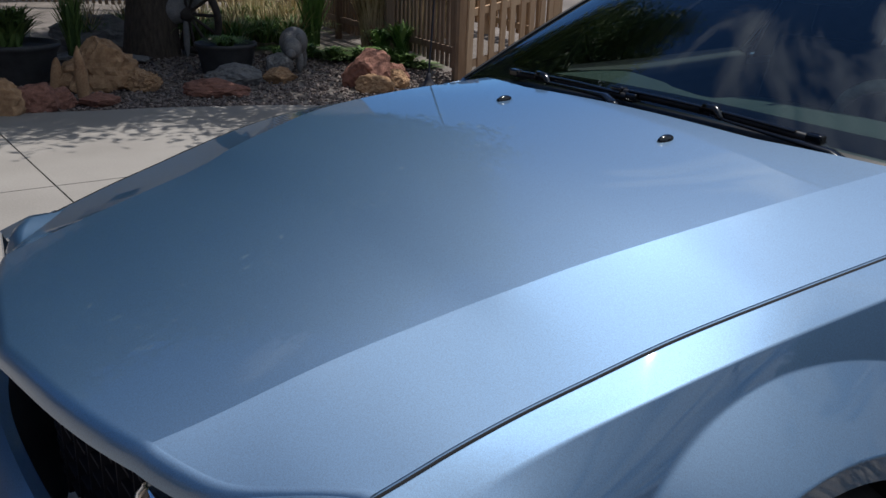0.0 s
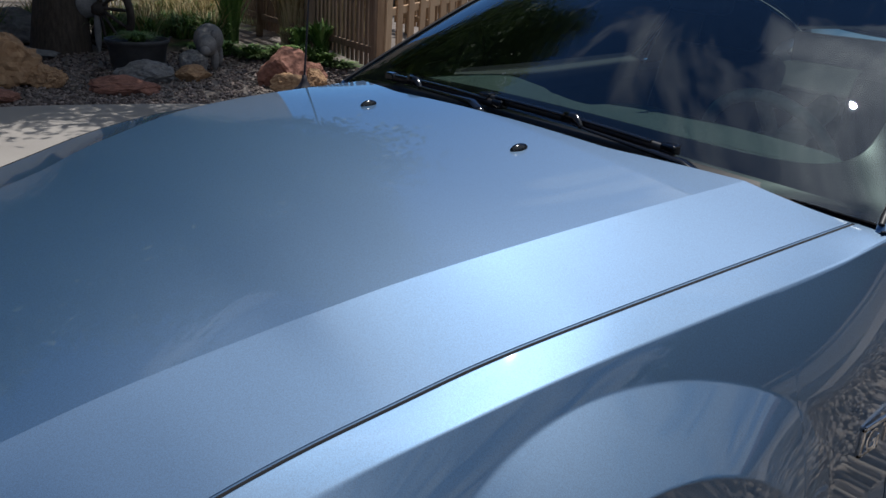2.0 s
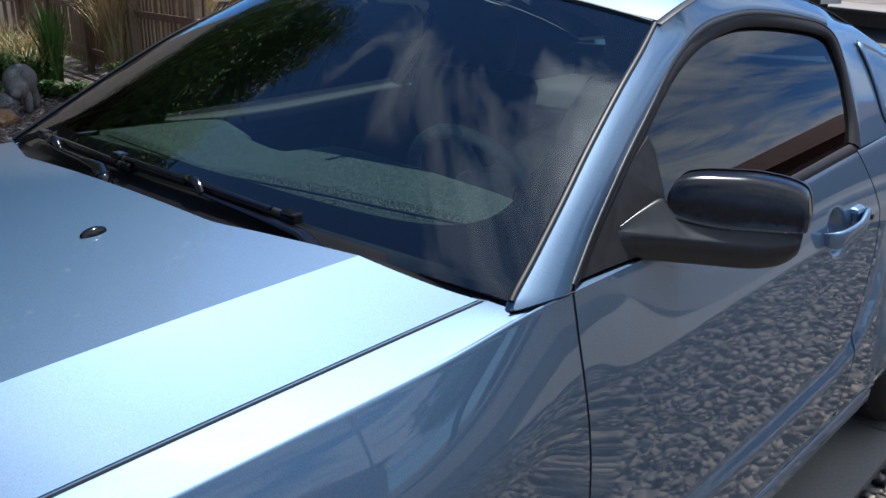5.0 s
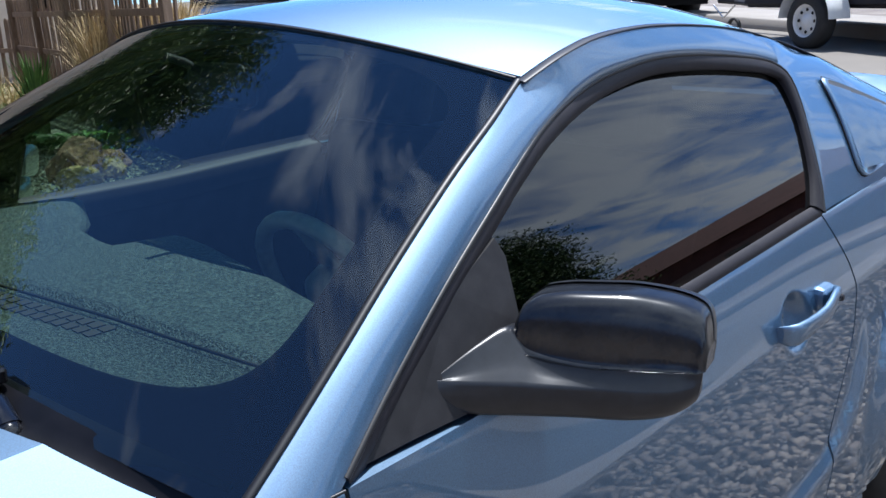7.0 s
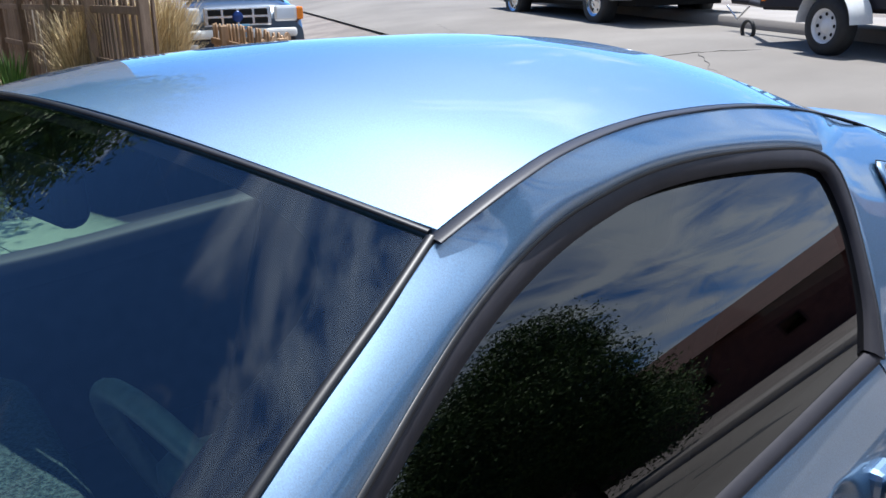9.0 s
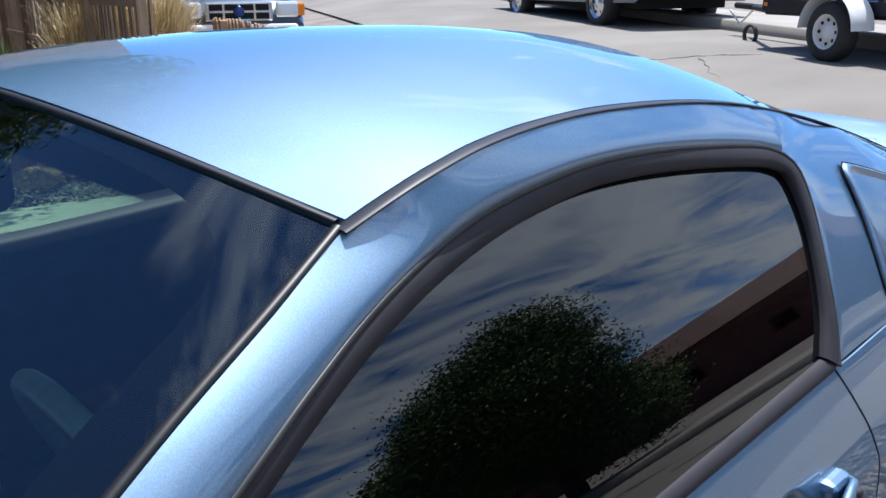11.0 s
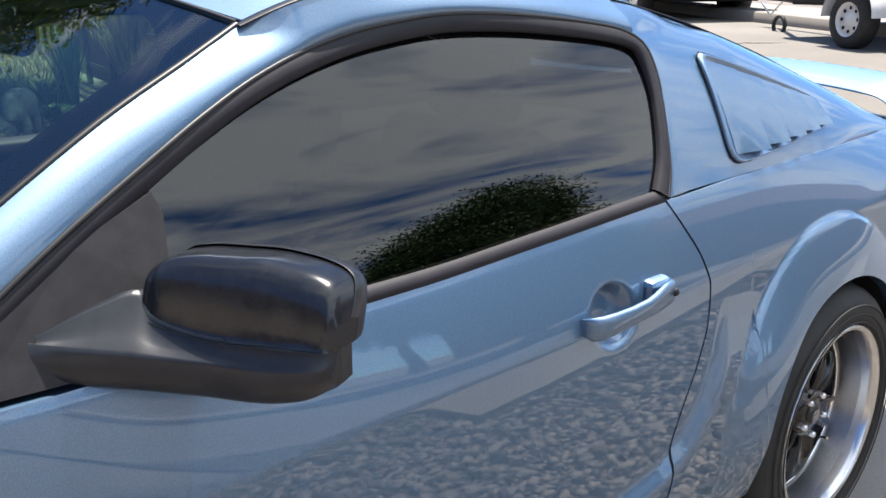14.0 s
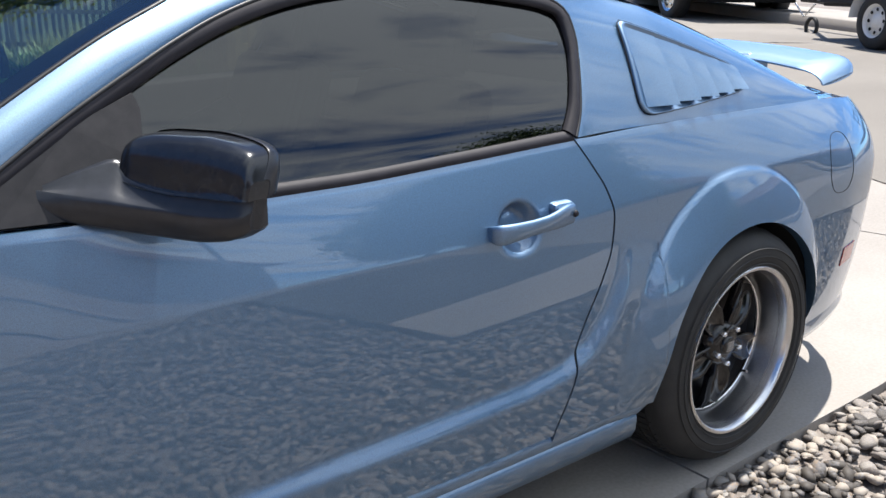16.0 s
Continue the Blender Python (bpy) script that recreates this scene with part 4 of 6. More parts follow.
    part("valve", tube([(0.145, -0.045, -0.13), (0.135, -0.066, -0.122)], 0.004, 8), CHROME, whl)
    # black disc added behind the spokes to keep the wheel's inside dark
    part("dark_backing", lathe([(0.0, 0.0), (0.10, -0.004), (0.198, -0.012), (0.203, 0.0)], n=48), RUBBER_SEAL, whl)
    part("brake_disc", lathe([(0.06, 0.035), (0.165, 0.035), (0.168, 0.04), (0.168, 0.06), (0.06, 0.06)], n=48), IRON, whl)
    return whl


wheel = build_wheel()
wheel.parent = car
wheel.matrix_world = pose(AXLES[1][0], -0.812, 0.335)
for (cx, cz), side in (((AXLES[0]), -1), ((AXLES[0]), 1), ((AXLES[1]), 1)):
    w2 = copy_thing(wheel, pose(cx, side * 0.80, 0.335, 0, 0, 0 if side < 0 else 180))

# ---------------------------------------------------------------- car details
def pillar_w(x, z):
    cw, cz = TOP(x)
    dw, dz = DW(x)
    h = max(dz - cz, 0.012)
    r = min(max((z - cz) / h, 0.0), 1.0)
    return pillar_curve(cw, h, dw, (1.6 - math.sqrt(2.56 - 2.4 * r)) / 1.2)


for side in (-1, 1):
    # door mirror: arm and lower housing, upper cap
    mirror = thing("door_mirror", "", "")
    mirror.parent = car
    def pod(keys, n, ex, rake, inset):
        """A lofted pod: keys of (x, w, z low, z high, depth) along its length."""
        f = curve1(*[(i, *k) for i, k in enumerate(keys)])
        rows = []
        for q in np.linspace(0, len(keys) - 1, n):
            px, pw, lo, hi, d = f(q)
            row = []
            for t in np.linspace(0, 2 * math.pi, 41)[:-1]:
                c_, s_ = math.cos(t), math.sin(t)
                e = (abs(c_) ** ex + abs(s_) ** ex) ** (-1 / ex)
                k = 0.5 - 0.5 * c_ * e
                zz = (lo + hi) / 2 + (hi - lo) / 2 * s_ * e
                row.append(at(side, px + d * k * 0.96 + rake * (zz - lo), pw - d * k * inset, zz))
            rows.append(row)
        bm = grid(rows, closed_v=True)
        for r in (rows[0], rows[-1]):
            bm.faces.new([bm.verts.new(q) for q in r])
        return bm, rows
    # lower body: front face under a ridge, and a shelf that rises to the crest along the door corner and to the cap
    R_ = path3([(1.962, 0.829, 1.001), (2.000, 0.856, 0.992), (2.045, 0.890, 0.983), (2.098, 0.938, 0.974), (2.136, 0.984, 0.968), (2.165, 1.018, 0.967), (2.186, 1.036, 0.969), (2.200, 1.041, 0.973)], 49)
    U_ = path3([(1.964, 0.828, 1.002), (2.030, 0.836, 1.025), (2.078, 0.846, 1.036), (2.082, 0.872, 1.012), (2.112, 0.930, 0.998), (2.154, 0.986, 0.997), (2.186, 1.022, 0.998), (2.206, 1.041, 0.998)], 49)
    L_ = path3([(1.960, 0.832, 0.966), (2.002, 0.852, 0.949), (2.050, 0.882, 0.938), (2.104, 0.928, 0.929), (2.144, 0.976, 0.925), (2.174, 1.008, 0.928), (2.192, 1.024, 0.936), (2.204, 1.033, 0.946)], 49)
    rows = []
    for i_ in range(49):
        r_, u_, l_ = R_[i_], U_[i_], L_[i_]
        back = Vector((0.075, -0.020, 0.004)) * max(0.22 + 0.78 * math.sin(math.pi * min(i_ / 48 * 0.88 + 0.12, 1)) ** 0.6, 0.62 * ss(30, 40, i_) * (1 - 0.35 * ss(44, 48, i_)))
        b_low, t_back = l_ + back, u_ + Vector((0.050, -0.026, -0.016)) * (1 - 0.45 * ss(40, 48, i_))
        pts_ = [b_low, l_.lerp(b_low, 0.5) + Vector((0, 0, -0.003)), l_.lerp(b_low, 0.12), l_, l_.lerp(r_, 0.10) + Vector((-0.003, 0.002, 0))]
        pts_ += [l_.lerp(r_, k) + Vector((-0.005, 0.003, 0)) * math.sin(math.pi * k) for k in (0.3, 0.5, 0.7, 0.9)]
        pts_ += [r_, r_.lerp(u_, 0.06)]
        pts_ += [r_.lerp(u_, k) - Vector((0, 0, 0.004)) * math.sin(math.pi * k) for k in (0.3, 0.5, 0.7, 0.9)]
        pts_ += [u_, u_.lerp(t_back, 0.15), t_back]
        rows.append([at(side, q.x, q.y, q.z) for q in pts_])
    bm = grid(rows, closed_v=True)
    for r in (rows[0], rows[-1]):
        bm.faces.new([bm.verts.new(q) for q in r])
    part("mirror_housing", bm, MIRROR_PLASTIC, mirror, "black textured mirror arm and lower housing")
    HEAD = [(2.074, 0.850, 0.990, 1.048, 0.066), (2.068, 0.858, 0.972, 1.064, 0.074), (2.068, 0.868, 0.952, 1.072, 0.080), (2.084, 0.905, 0.934, 1.077, 0.084), (2.110, 0.950, 0.924, 1.077, 0.086), (2.136, 0.989, 0.922, 1.072, 0.085), (2.154, 1.018, 0.926, 1.065, 0.082), (2.168, 1.037, 0.938, 1.055, 0.072), (2.176, 1.046, 0.958, 1.038, 0.060), (2.190, 1.050, 0.985, 1.020, 0.036)]
    spare, rows = pod(HEAD, 61, 4.6, 0.22, 0.23)
    spare.free()

    def seam_z(w):
        return 0.992 + 0.014 * max(0.0, (0.95 - w) / 0.08) ** 1.5

    cut = []
    for r in rows:
        mid_ = sum((Vector(q) for q in r), Vector()) / len(r)
        row = []
        for q in r:
            q = Vector((q[0], q[1], max(q[2], seam_z(abs(q[1])) + 0.0012)))
            row.append(mid_ + (q - mid_) * 0.995)
        cut.append(row)
    bm = grid(cut, closed_v=True)
    for r in (cut[0], cut[-1]):
        bm.faces.new([bm.verts.new(q) for q in r])
    part("mirror_cap", bm, MIRROR_GLOSS, mirror, "black mirror cap")
    # rear rim of the head, parted from the cap by a seam
    rim = []
    for r in rows:
        mid_ = sum((Vector(q) for q in r), Vector()) / len(r)
        rim.append([mid_ + (Vector((q[0], q[1], max(q[2], seam_z(abs(q[1])) + 0.0012))) - mid_) * 1.02 + Vector((0.002, 0, 0.001)) for q in r[12:29]])
    part("mirror_rim", shell(rim, (-1, 0, 0), 0.002), MIRROR_PLASTIC, mirror)

    # door handle in its cup
    hx, hz = 2.885, 0.805
    pts = [(2.796, 0.806, 0.004), (2.800, 0.806, 0.020), (2.816, 0.807, 0.030), (2.846, 0.809, 0.034), (2.888, 0.812, 0.037), (2.930, 0.815, 0.038), (2.956, 0.817, 0.036), (2.985, 0.820, 0.032), (3.018, 0.822, 0.027), (3.030, 0.822, 0.010)]
    hh = (0.015, 0.020, 0.021, 0.019, 0.0165, 0.0165, 0.019, 0.022, 0.022, 0.018)
    rows = []
    for i, (x, z, o) in enumerate(pts):
        row = []
        for t in np.linspace(0, 2 * math.pi, 17)[:-1]:
            c_, s_ = math.cos(t), math.sin(t)
            e = (abs(c_) ** 3 + abs(s_) ** 3) ** (-1 / 3)
            row.append(at(side, x, width(2.76, z) + o + 0.008 * c_ * e, z + hh[i] * s_ * e))
        rows.append(row)
    bm = grid(rows, closed_v=True)
    for r in (rows[0], rows[-1]):
        bm.faces.new([bm.verts.new(q) for q in r])
    part("door_handle", bm, PAINT, car, "body-coloured pull handle")
    part("handle_seat", box((2.972, side * (width(3.0, 0.82)) - 0.016, 0.794), (3.036, side * width(3.0, 0.82) + 0.016, 0.846), 0.012), PAINT, car)
    lock = part("lock_barrel", lathe([(0.0, -0.003), (0.006, -0.003), (0.0075, 0.0), (0.0075, 0.006)], n=20), BLACK_TRIM, car)
    lock.matrix_world = pose(3.018, side * (width(2.76, 0.822) + 0.036), 0.822, 0, 0, 0 if side < 0 else 180)

    # louvred cover on the rear pillar
    cover = thing("quarter_louver", "", "")
    cover.parent = car
    outline = path3([(x, 0, z) for x, z in ((3.336, 1.19), (3.345, 1.207), (3.37, 1.209), (3.5, 1.175), (3.65, 1.131), (3.765, 1.093), (3.787, 1.074), (3.787, 1.048), (3.760, 1.027), (3.65, 1.016), (3.5, 1.004), (3.38, 0.997), (3.342, 1.002), (3.326, 1.025), (3.326, 1.07), (3.330, 1.13))], 72, closed=True)
    cen = sum(outline, Vector()) / len(outline)
    rows = []
    for f, o in ((1.0, -0.002), (1.0, 0.004), (0.992, 0.007), (0.975, 0.0085), (0.955, 0.0085), (0.945, 0.0065), (0.0, 0.0065)):
        rows.append([at(side, q.x, pillar_w(q.x, q.z) + o, q.z) for q in [cen + (p - cen) * f for p in outline]])
    part("louver_frame", grid(rows, closed_v=True), PAINT, cover)

    def top_at(x):
        return 1.203 - (x - 3.36) * 0.268

    def bot_at(x):
        return 1.004 + (x - 3.36) * 0.052
    edges = [3.345, 3.445, 3.535, 3.615, 3.69, 3.762]
    for x0, x1 in zip(edges, edges[1:]):
        rows = []
        for k in np.linspace(0, 1, 9):
            x = x0 + (x1 - x0 + 0.003) * k
            zt, zb = top_at(x) - 0.006, bot_at(x) + 0.012 - 0.004 * k
            out = 0.001 + 0.021 * k ** 1.3
            row = []
            for j in np.linspace(0, 1, 9):
                z = zt + (zb - zt) * j
                row.append(at(side, x, pillar_w(x, z) + 0.006 + out * (0.38 + 0.62 * j ** 1.3), z))
            rows.append(row)
        part("louver_slat", shell(rows, (0, -side, 0), 0.022), PAINT, cover)
    # dark line round the cover
    part("louver_gap", tube([at(side, q.x, pillar_w(q.x, q.z) + 0.0005, q.z) for q in [cen + (p - cen) * 1.012 for p in outline] + [cen + (outline[0] - cen) * 1.012]], 0.0013, 6), DARK, cover)

    # fuel door, only on the driver's side
    if side < 0:
        rim = []
        for t in np.linspace(0, 2 * math.pi, 49):
            c_, s_ = math.cos(t), math.sin(t)
            e = (abs(c_) ** 2.6 + abs(s_) ** 2.6) ** (-1 / 2.6)
            rim.append((4.185 + 0.072 * c_ * e, 0.795 + 0.088 * s_ * e))
        part("fuel_door_gap", tube([at(side, x, width(x, z) + 0.0002, z) for x, z in rim], 0.0010, 6), DARK, car)
    # fender badge: bright frame with dark letter shapes
    bd = thing("fender_badge", "", "")
    bd.parent = car
    bx, bz = 1.615, 0.555
    for lo, hi in (((0, 0.052), (0.135, 0.060)), ((0, 0.0), (0.008, 0.060)), ((0, 0.0), (0.070, 0.008)), ((0.062, 0.0), (0.070, 0.03))):
        part("badge_frame", box((bx + lo[0], side * (width(bx, bz) + 0.004) - 0.003, bz + lo[1]), (bx + hi[0], side * (width(bx, bz) + 0.004) + 0.003, bz + hi[1]), 0.0012), CHROME, bd)
    for ch, ox in (("G", 0.014), ("T", 0.074)):
        cu = bpy.data.curves.new("letter", "FONT")
        cu.body, cu.size, cu.extrude = ch, 0.062, 0.002
        tmp = bpy.data.objects.new("letter", cu)
        me = tmp.to_mesh().copy()
        me.materials.append(CHROME)
        lt = new("badge_letter", me)
        lt.parent = bd
        lt.matrix_world = pose(bx + (ox if side < 0 else 0.13 - ox), side * (width(bx, bz) + 0.005), bz + 0.006, 90, 0, 0 if side < 0 else 180)
        bpy.data.objects.remove(tmp)

# hood: washer nozzles, antenna, cowl and wipers
for y in (-0.255, 0.255):
    rows = []
    for k in np.linspace(0, 1, 9):
        r = 0.011 * math.sin(math.pi * (0.08 + 0.84 * k)) ** 0.6
        rows.append([(1.345 + 0.040 * k, y + r * math.cos(t), hood_z(1.345 + 0.04 * k, abs(y)) - 0.001 + max(0, 0.013 * math.sin(t)) * math.sin(math.pi * (0.1 + 0.8 * k)) ** 0.5) for t in np.linspace(-0.2, math.pi + 0.2, 11)])
    part("washer_nozzle", grid(rows), BLACK_GLOSS, car, "small black washer nozzle")
ax_, ay_, az_ = 1.520, 0.800, 0.942
part("antenna_base", lathe([(0.0, 0.045), (0.006, 0.044), (0.009, 0.028), (0.018, 0.012), (0.030, 0.004), (0.032, -0.012)], n=24), BLACK_TRIM, car).matrix_world = pose(ax_, ay_, az_ + 0.002, 90, 0, 0)
part("antenna_mast", tube([(ax_, ay_, az_ + 0.03), (ax_ + 0.02, ay_, az_ + 0.35), (ax_ + 0.05, ay_, az_ + 0.78)], [0.0032, 0.0026, 0.0018], 8), BLACK_TRIM, car)
rows = []
for i in range(49):
    u = -1 + 2 * i / 48
    w = 0.80 * abs(u)
    hx_ = REAR(min(w, 0.785)) - 0.02
    b0 = ws_point(max(-1, min(1, 0.80 * u / 0.822)), 0.02, 0.001)
    y = 0.80 * u
    hz_ = hood_z(min(hx_, 1.66), min(w, 0.785)) - 0.014
    row = []
    for k in np.linspace(0, 1, 9):
        row.append((hx_ + (b0.x + 0.012 - hx_) * k, y, hz_ + (b0.z + 0.004 - hz_) * k - 0.014 * math.sin(math.pi * k) + 0.006 * math.exp(-((k - 0.82) / 0.06) ** 2)))
    rows.append(row)
part("cowl_panel", shell(rows, (0, 0, -1), 0.02), COWL, car, "black plastic cowl under the windscreen")


def wiper(u0, u1, pivot, hook):
    """Blade lying on the glass from u0 to u1 with its clip, and the arm from the pivot up to its hook."""
    w_ = thing("wiper", "", "")
    w_.parent = car
    pv, hk = Vector(pivot), Vector(hook)
    part("wiper_pivot", lathe([(0.0, 0.018), (0.010, 0.016), (0.015, 0.008), (0.017, -0.004), (0.017, -0.02)], n=20), BLACK_GLOSS, w_).matrix_world = Matrix.Translation(pv - Vector((0, 0, 0.012))) @ pose(0, 0, 0, 90, 0, 0)
    part("wiper_arm", tube([pv, pv.lerp(hk, 0.12) + Vector((0.004, 0, 0.010)), pv.lerp(hk, 0.4) + Vector((0.004, 0, 0.006)), pv.lerp(hk, 0.85), hk], [0.012, 0.012, 0.009, 0.007, 0.006], 10, flat=(1.3, 0.6)), BLACK_GLOSS, w_)
    part("wiper_hook", tube([hk + Vector((-0.002, -0.030, -0.004)), hk + Vector((0.0, -0.012, 0.012)), hk + Vector((0.004, 0.020, 0.013)), hk + Vector((0.008, 0.034, 0.002))], [0.007, 0.010, 0.010, 0.007], 8), BLACK_GLOSS, w_)
    pts_ = [ws_point(u0 + (u1 - u0) * k, 0.022 + 0.02 * k, 0.016 + 0.004 * math.sin(math.pi * k)) for k in np.linspace(0, 1, 14)]
    part("wiper_blade", tube(pts_, 0.0075, 8, flat=(1.0, 1.3)), RUBBER_SEAL, w_)
    part("blade_bridge", tube([q + Vector((-0.004, 0, 0.008)) for q in pts_[1:-1]], 0.005, 8, flat=(1.6, 0.7)), BLACK_GLOSS, w_)
    for q in (pts_[0], pts_[-1]):
        part("blade_end", box(q - Vector((0.012, 0.018, 0.006)), q + Vector((0.012, 0.018, 0.014)), 0.004), BLACK_GLOSS, w_)


wiper(-0.52, 0.12, (1.598, -0.515, 0.984), (1.588, -0.190, 1.026))
wiper(0.05, 0.66, (1.545, 0.060, 1.014), (1.592, 0.370, 1.022))

# cabin
def dash_edge(y):
    return float(np.interp(y, (-0.70, -0.64, -0.54, -0.3, 0.06, 0.10, 0.14, 0.30, 0.36, 0.62, 0.70), (1.95, 2.00, 2.066, 2.115, 2.18, 2.18, 2.06, 2.06, 2.10, 2.20, 2.10)))


def seam_x(y):
    return float(np.interp(y, (-0.66, -0.448, -0.232, 0.081, 0.66), (1.906, 1.878, 1.855, 1.807, 1.86)))


rows = []
for y in np.linspace(-0.72, 0.72, 145):
    xe, xm = dash_edge(y), seam_x(y)
    row = []
    for x in [1.64, 1.70, 1.76, xm - 0.006] + [xm + (xe - xm) * k for k in np.linspace(0.0, 1, 17)]:
        k = (x - xm) / max(xe - xm, 0.01)
        hump = 0.012 * math.exp(-((y + 0.26) / 0.36) ** 6) + 0.012 * math.exp(-((y - 0.46) / 0.22) ** 6)
        row.append((x, y, 0.972 - 0.008 * (k < 0) - 0.03 * max(0, (1.76 - x) / 0.12) + (0.003 + hump) * (k >= 0) - 0.016 * ss(0.92, 1, k)))
    for d in (0.04, 0.12, 0.25, 0.4):
        row.append((xe - 0.02 - d * 0.15, y, 0.970 - d))
    rows.append(row)
dash = part("dashboard", grid(rows), DASH, car, "grained dark green-grey dashboard top")
SEAMBLK = material("dash_slot", (0.002, 0.003, 0.004), 0.7)
for r_ in range(2):
    for k in range(20):
        y = -0.275 + 0.0285 * k
        x0 = seam_x(y) - 0.026 - 0.024 * r_
        part("defroster_slot", box((x0 - 0.010, y, 0.9645), (x0 + 0.010, y + 0.023, 0.9662), 0), SEAMBLK, dash)
part("dash_seam", tube([(seam_x(y) - 0.003, y, 0.9715) for y in np.linspace(-0.66, 0.66, 60)], 0.0032, 6), SEAMBLK, dash)
sw = thing("steering_wheel", "", "")
sw.parent = car
base = Matrix.Translation((2.257, -0.285, 0.889)) @ Euler((0, radians(66), 0)).to_matrix().to_4x4()
# dark leather paled: the light on the wheel rim is put into its colour
LEATHER = grained(material("paled_leather", rough=0.38), (0.16, 0.185, 0.185), (0.27, 0.31, 0.31), 60, 500, 0.2, 0.001)
ring = [base @ Vector((0.188 * math.cos(t), 0.188 * math.sin(t), 0)) for t in np.linspace(0, 2 * math.pi, 57)]
part("wheel_rim", tube(ring, 0.0165, 12), LEATHER, sw)
for a_ in (0, 2.1, -2.1):
    part("wheel_spoke", tube([base @ Vector((0.05 * math.cos(a_ + math.pi), 0.05 * math.sin(a_ + math.pi), 0.03)), base @ Vector((0.182 * math.cos(a_ + math.pi), 0.182 * math.sin(a_ + math.pi), 0.0))], 0.018, 8, flat=(1.4, 0.6)), LEATHER, sw)
hub_ = part("wheel_boss", lathe([(0.0, 0.03), (0.05, 0.028), (0.072, 0.012), (0.075, -0.02), (0.04, -0.09), (0.035, -0.3)], n=32), LEATHER, sw)
hub_.matrix_world = base @ Euler((radians(90), 0, 0)).to_matrix().to_4x4() @ pose(0, 0, 0, 180, 0, 0)
rv = thing("rear_view_mirror", "", "")
rv.parent = car
part("mirror_shell", box((2.185, -0.145, 1.238), (2.235, 0.045, 1.322), 0.024, seg=4), BLACK_TRIM, rv)
part("mirror_stem", tube([(2.20, -0.02, 1.30), (2.165, 0, 1.325), (2.13, 0, 1.337)], 0.008, 8), BLACK_TRIM, rv)
for y in (-0.37, 0.37):
    seat = thing("front_seat", "", "")
    seat.parent = car
    part("seat_cushion", box((2.28, y - 0.25, 0.36), (2.80, y + 0.25, 0.56), 0.06, seg=3), CABIN, seat)
    b2 = box((-0.06, -0.24, 0.0), (0.06, 0.24, 0.60), 0.05, seg=3)
    ob = part("seat_back", b2, CABIN, seat)
    ob.matrix_world = pose(2.84, y, 0.50, 0, 18, 0)
    b2 = box((-0.045, -0.12, 0.0), (0.045, 0.12, 0.17), 0.035, seg=3)
    ob = part("headrest", b2, CABIN, seat)
    ob.matrix_world = pose(3.03, y, 1.07, 0, 14, 0)
part("rear_seat", box((3.15, -0.58, 0.40), (3.75, 0.58, 0.90), 0.07, seg=3), CABIN, car)
rows = [[(x, y, ROOFMID(x) - 0.035 - 0.015 * ss(2.25, 2.4, x) - 0.055 * (abs(y) / 0.6) ** 2) for y in np.linspace(-0.60, 0.60, 13)] for x in np.linspace(2.34, 3.25, 14)]
part("headliner", grid(rows), CABIN, car)

# ---------------------------------------------------------------- ground and paving
S0, SD, SN = Vector((11.2, 2.46)), Vector((0.447, 0.894)), Vector((0.894, -0.447))


def street(x, y):
    """Distance across the street from the parked trailer's wheels, and along it."""
    p = Vector((x, y)) - S0
    return p.dot(SN), p.dot(SD)


def ground_z(x, y):
    a, s = street(x, y)
    a0 = -4.6 - 4.4 * ss(2.0, 8.0, y)
    return (0.66 + 0.03 * max(-12, min(s, 20))) * ss(a0, -0.4, a)


def spot(a, s, up=0.0):
    p = S0 + SN * a + SD * s
    return Vector((p.x, p.y, ground_z(p.x, p.y) + up))


xs_ = [-400, -150, -60, -30, -15, -8] + list(np.linspace(-5, 16, 64)) + [18, 22, 28, 40, 70, 150, 400]
ys_ = [-400, -150, -60, -30, -20, -12] + list(np.linspace(-8, 20, 57)) + [24, 30, 45, 80, 150, 400]
rows = [[(x, y, ground_z(x, y) - 0.035) for y in ys_] for x in xs_]
tagged(part("ground", grid(rows), SOIL), "dry gravelly earth", kind="structure")


def far_edge(x):
    return np.interp(x, (-8, 1.17, 2.39, 3.26, 3.62, 5.2, 8), (7.4, 5.96, 5.69, 5.38, 5.15, 4.75, 4.2))


driveway = tagged(new("driveway"), "pale concrete driveway cast in slabs with sawn joints", kind="structure")
xj = (-6.5, -4.0, -1.5, 1.03, 3.55, 6.05, 8.4)
for i in range(len(xj) - 1):
    for j in range(3):
        rows = []
        for x in np.linspace(xj[i] + 0.005, xj[i + 1] - 0.005, 9):
            e = far_edge(x)
            yb = (-0.965, 1.38, 3.70, e)
            y0, y1 = yb[j] + (0.005 if j else 0), yb[j + 1] - (0.005 if j < 2 else 0)
            rows.append([(min(x, 30), y, ground_z(x, y)) for y in np.linspace(y0, y1, 7)])
        part("slab", shell(rows, (0, 0, -1), 0.10), CONCRETE, driveway)
rows = [[spot(a, s, 0.006) for s in np.linspace(-80, 80, 65)] for a in np.linspace(-2.9, 1.25, 9)]
tagged(part("road", grid(rows), ROADM), "sun-bleached grey asphalt street", kind="structure")
CRACK = material("crack_tar", (0.09, 0.084, 0.078), 0.9)
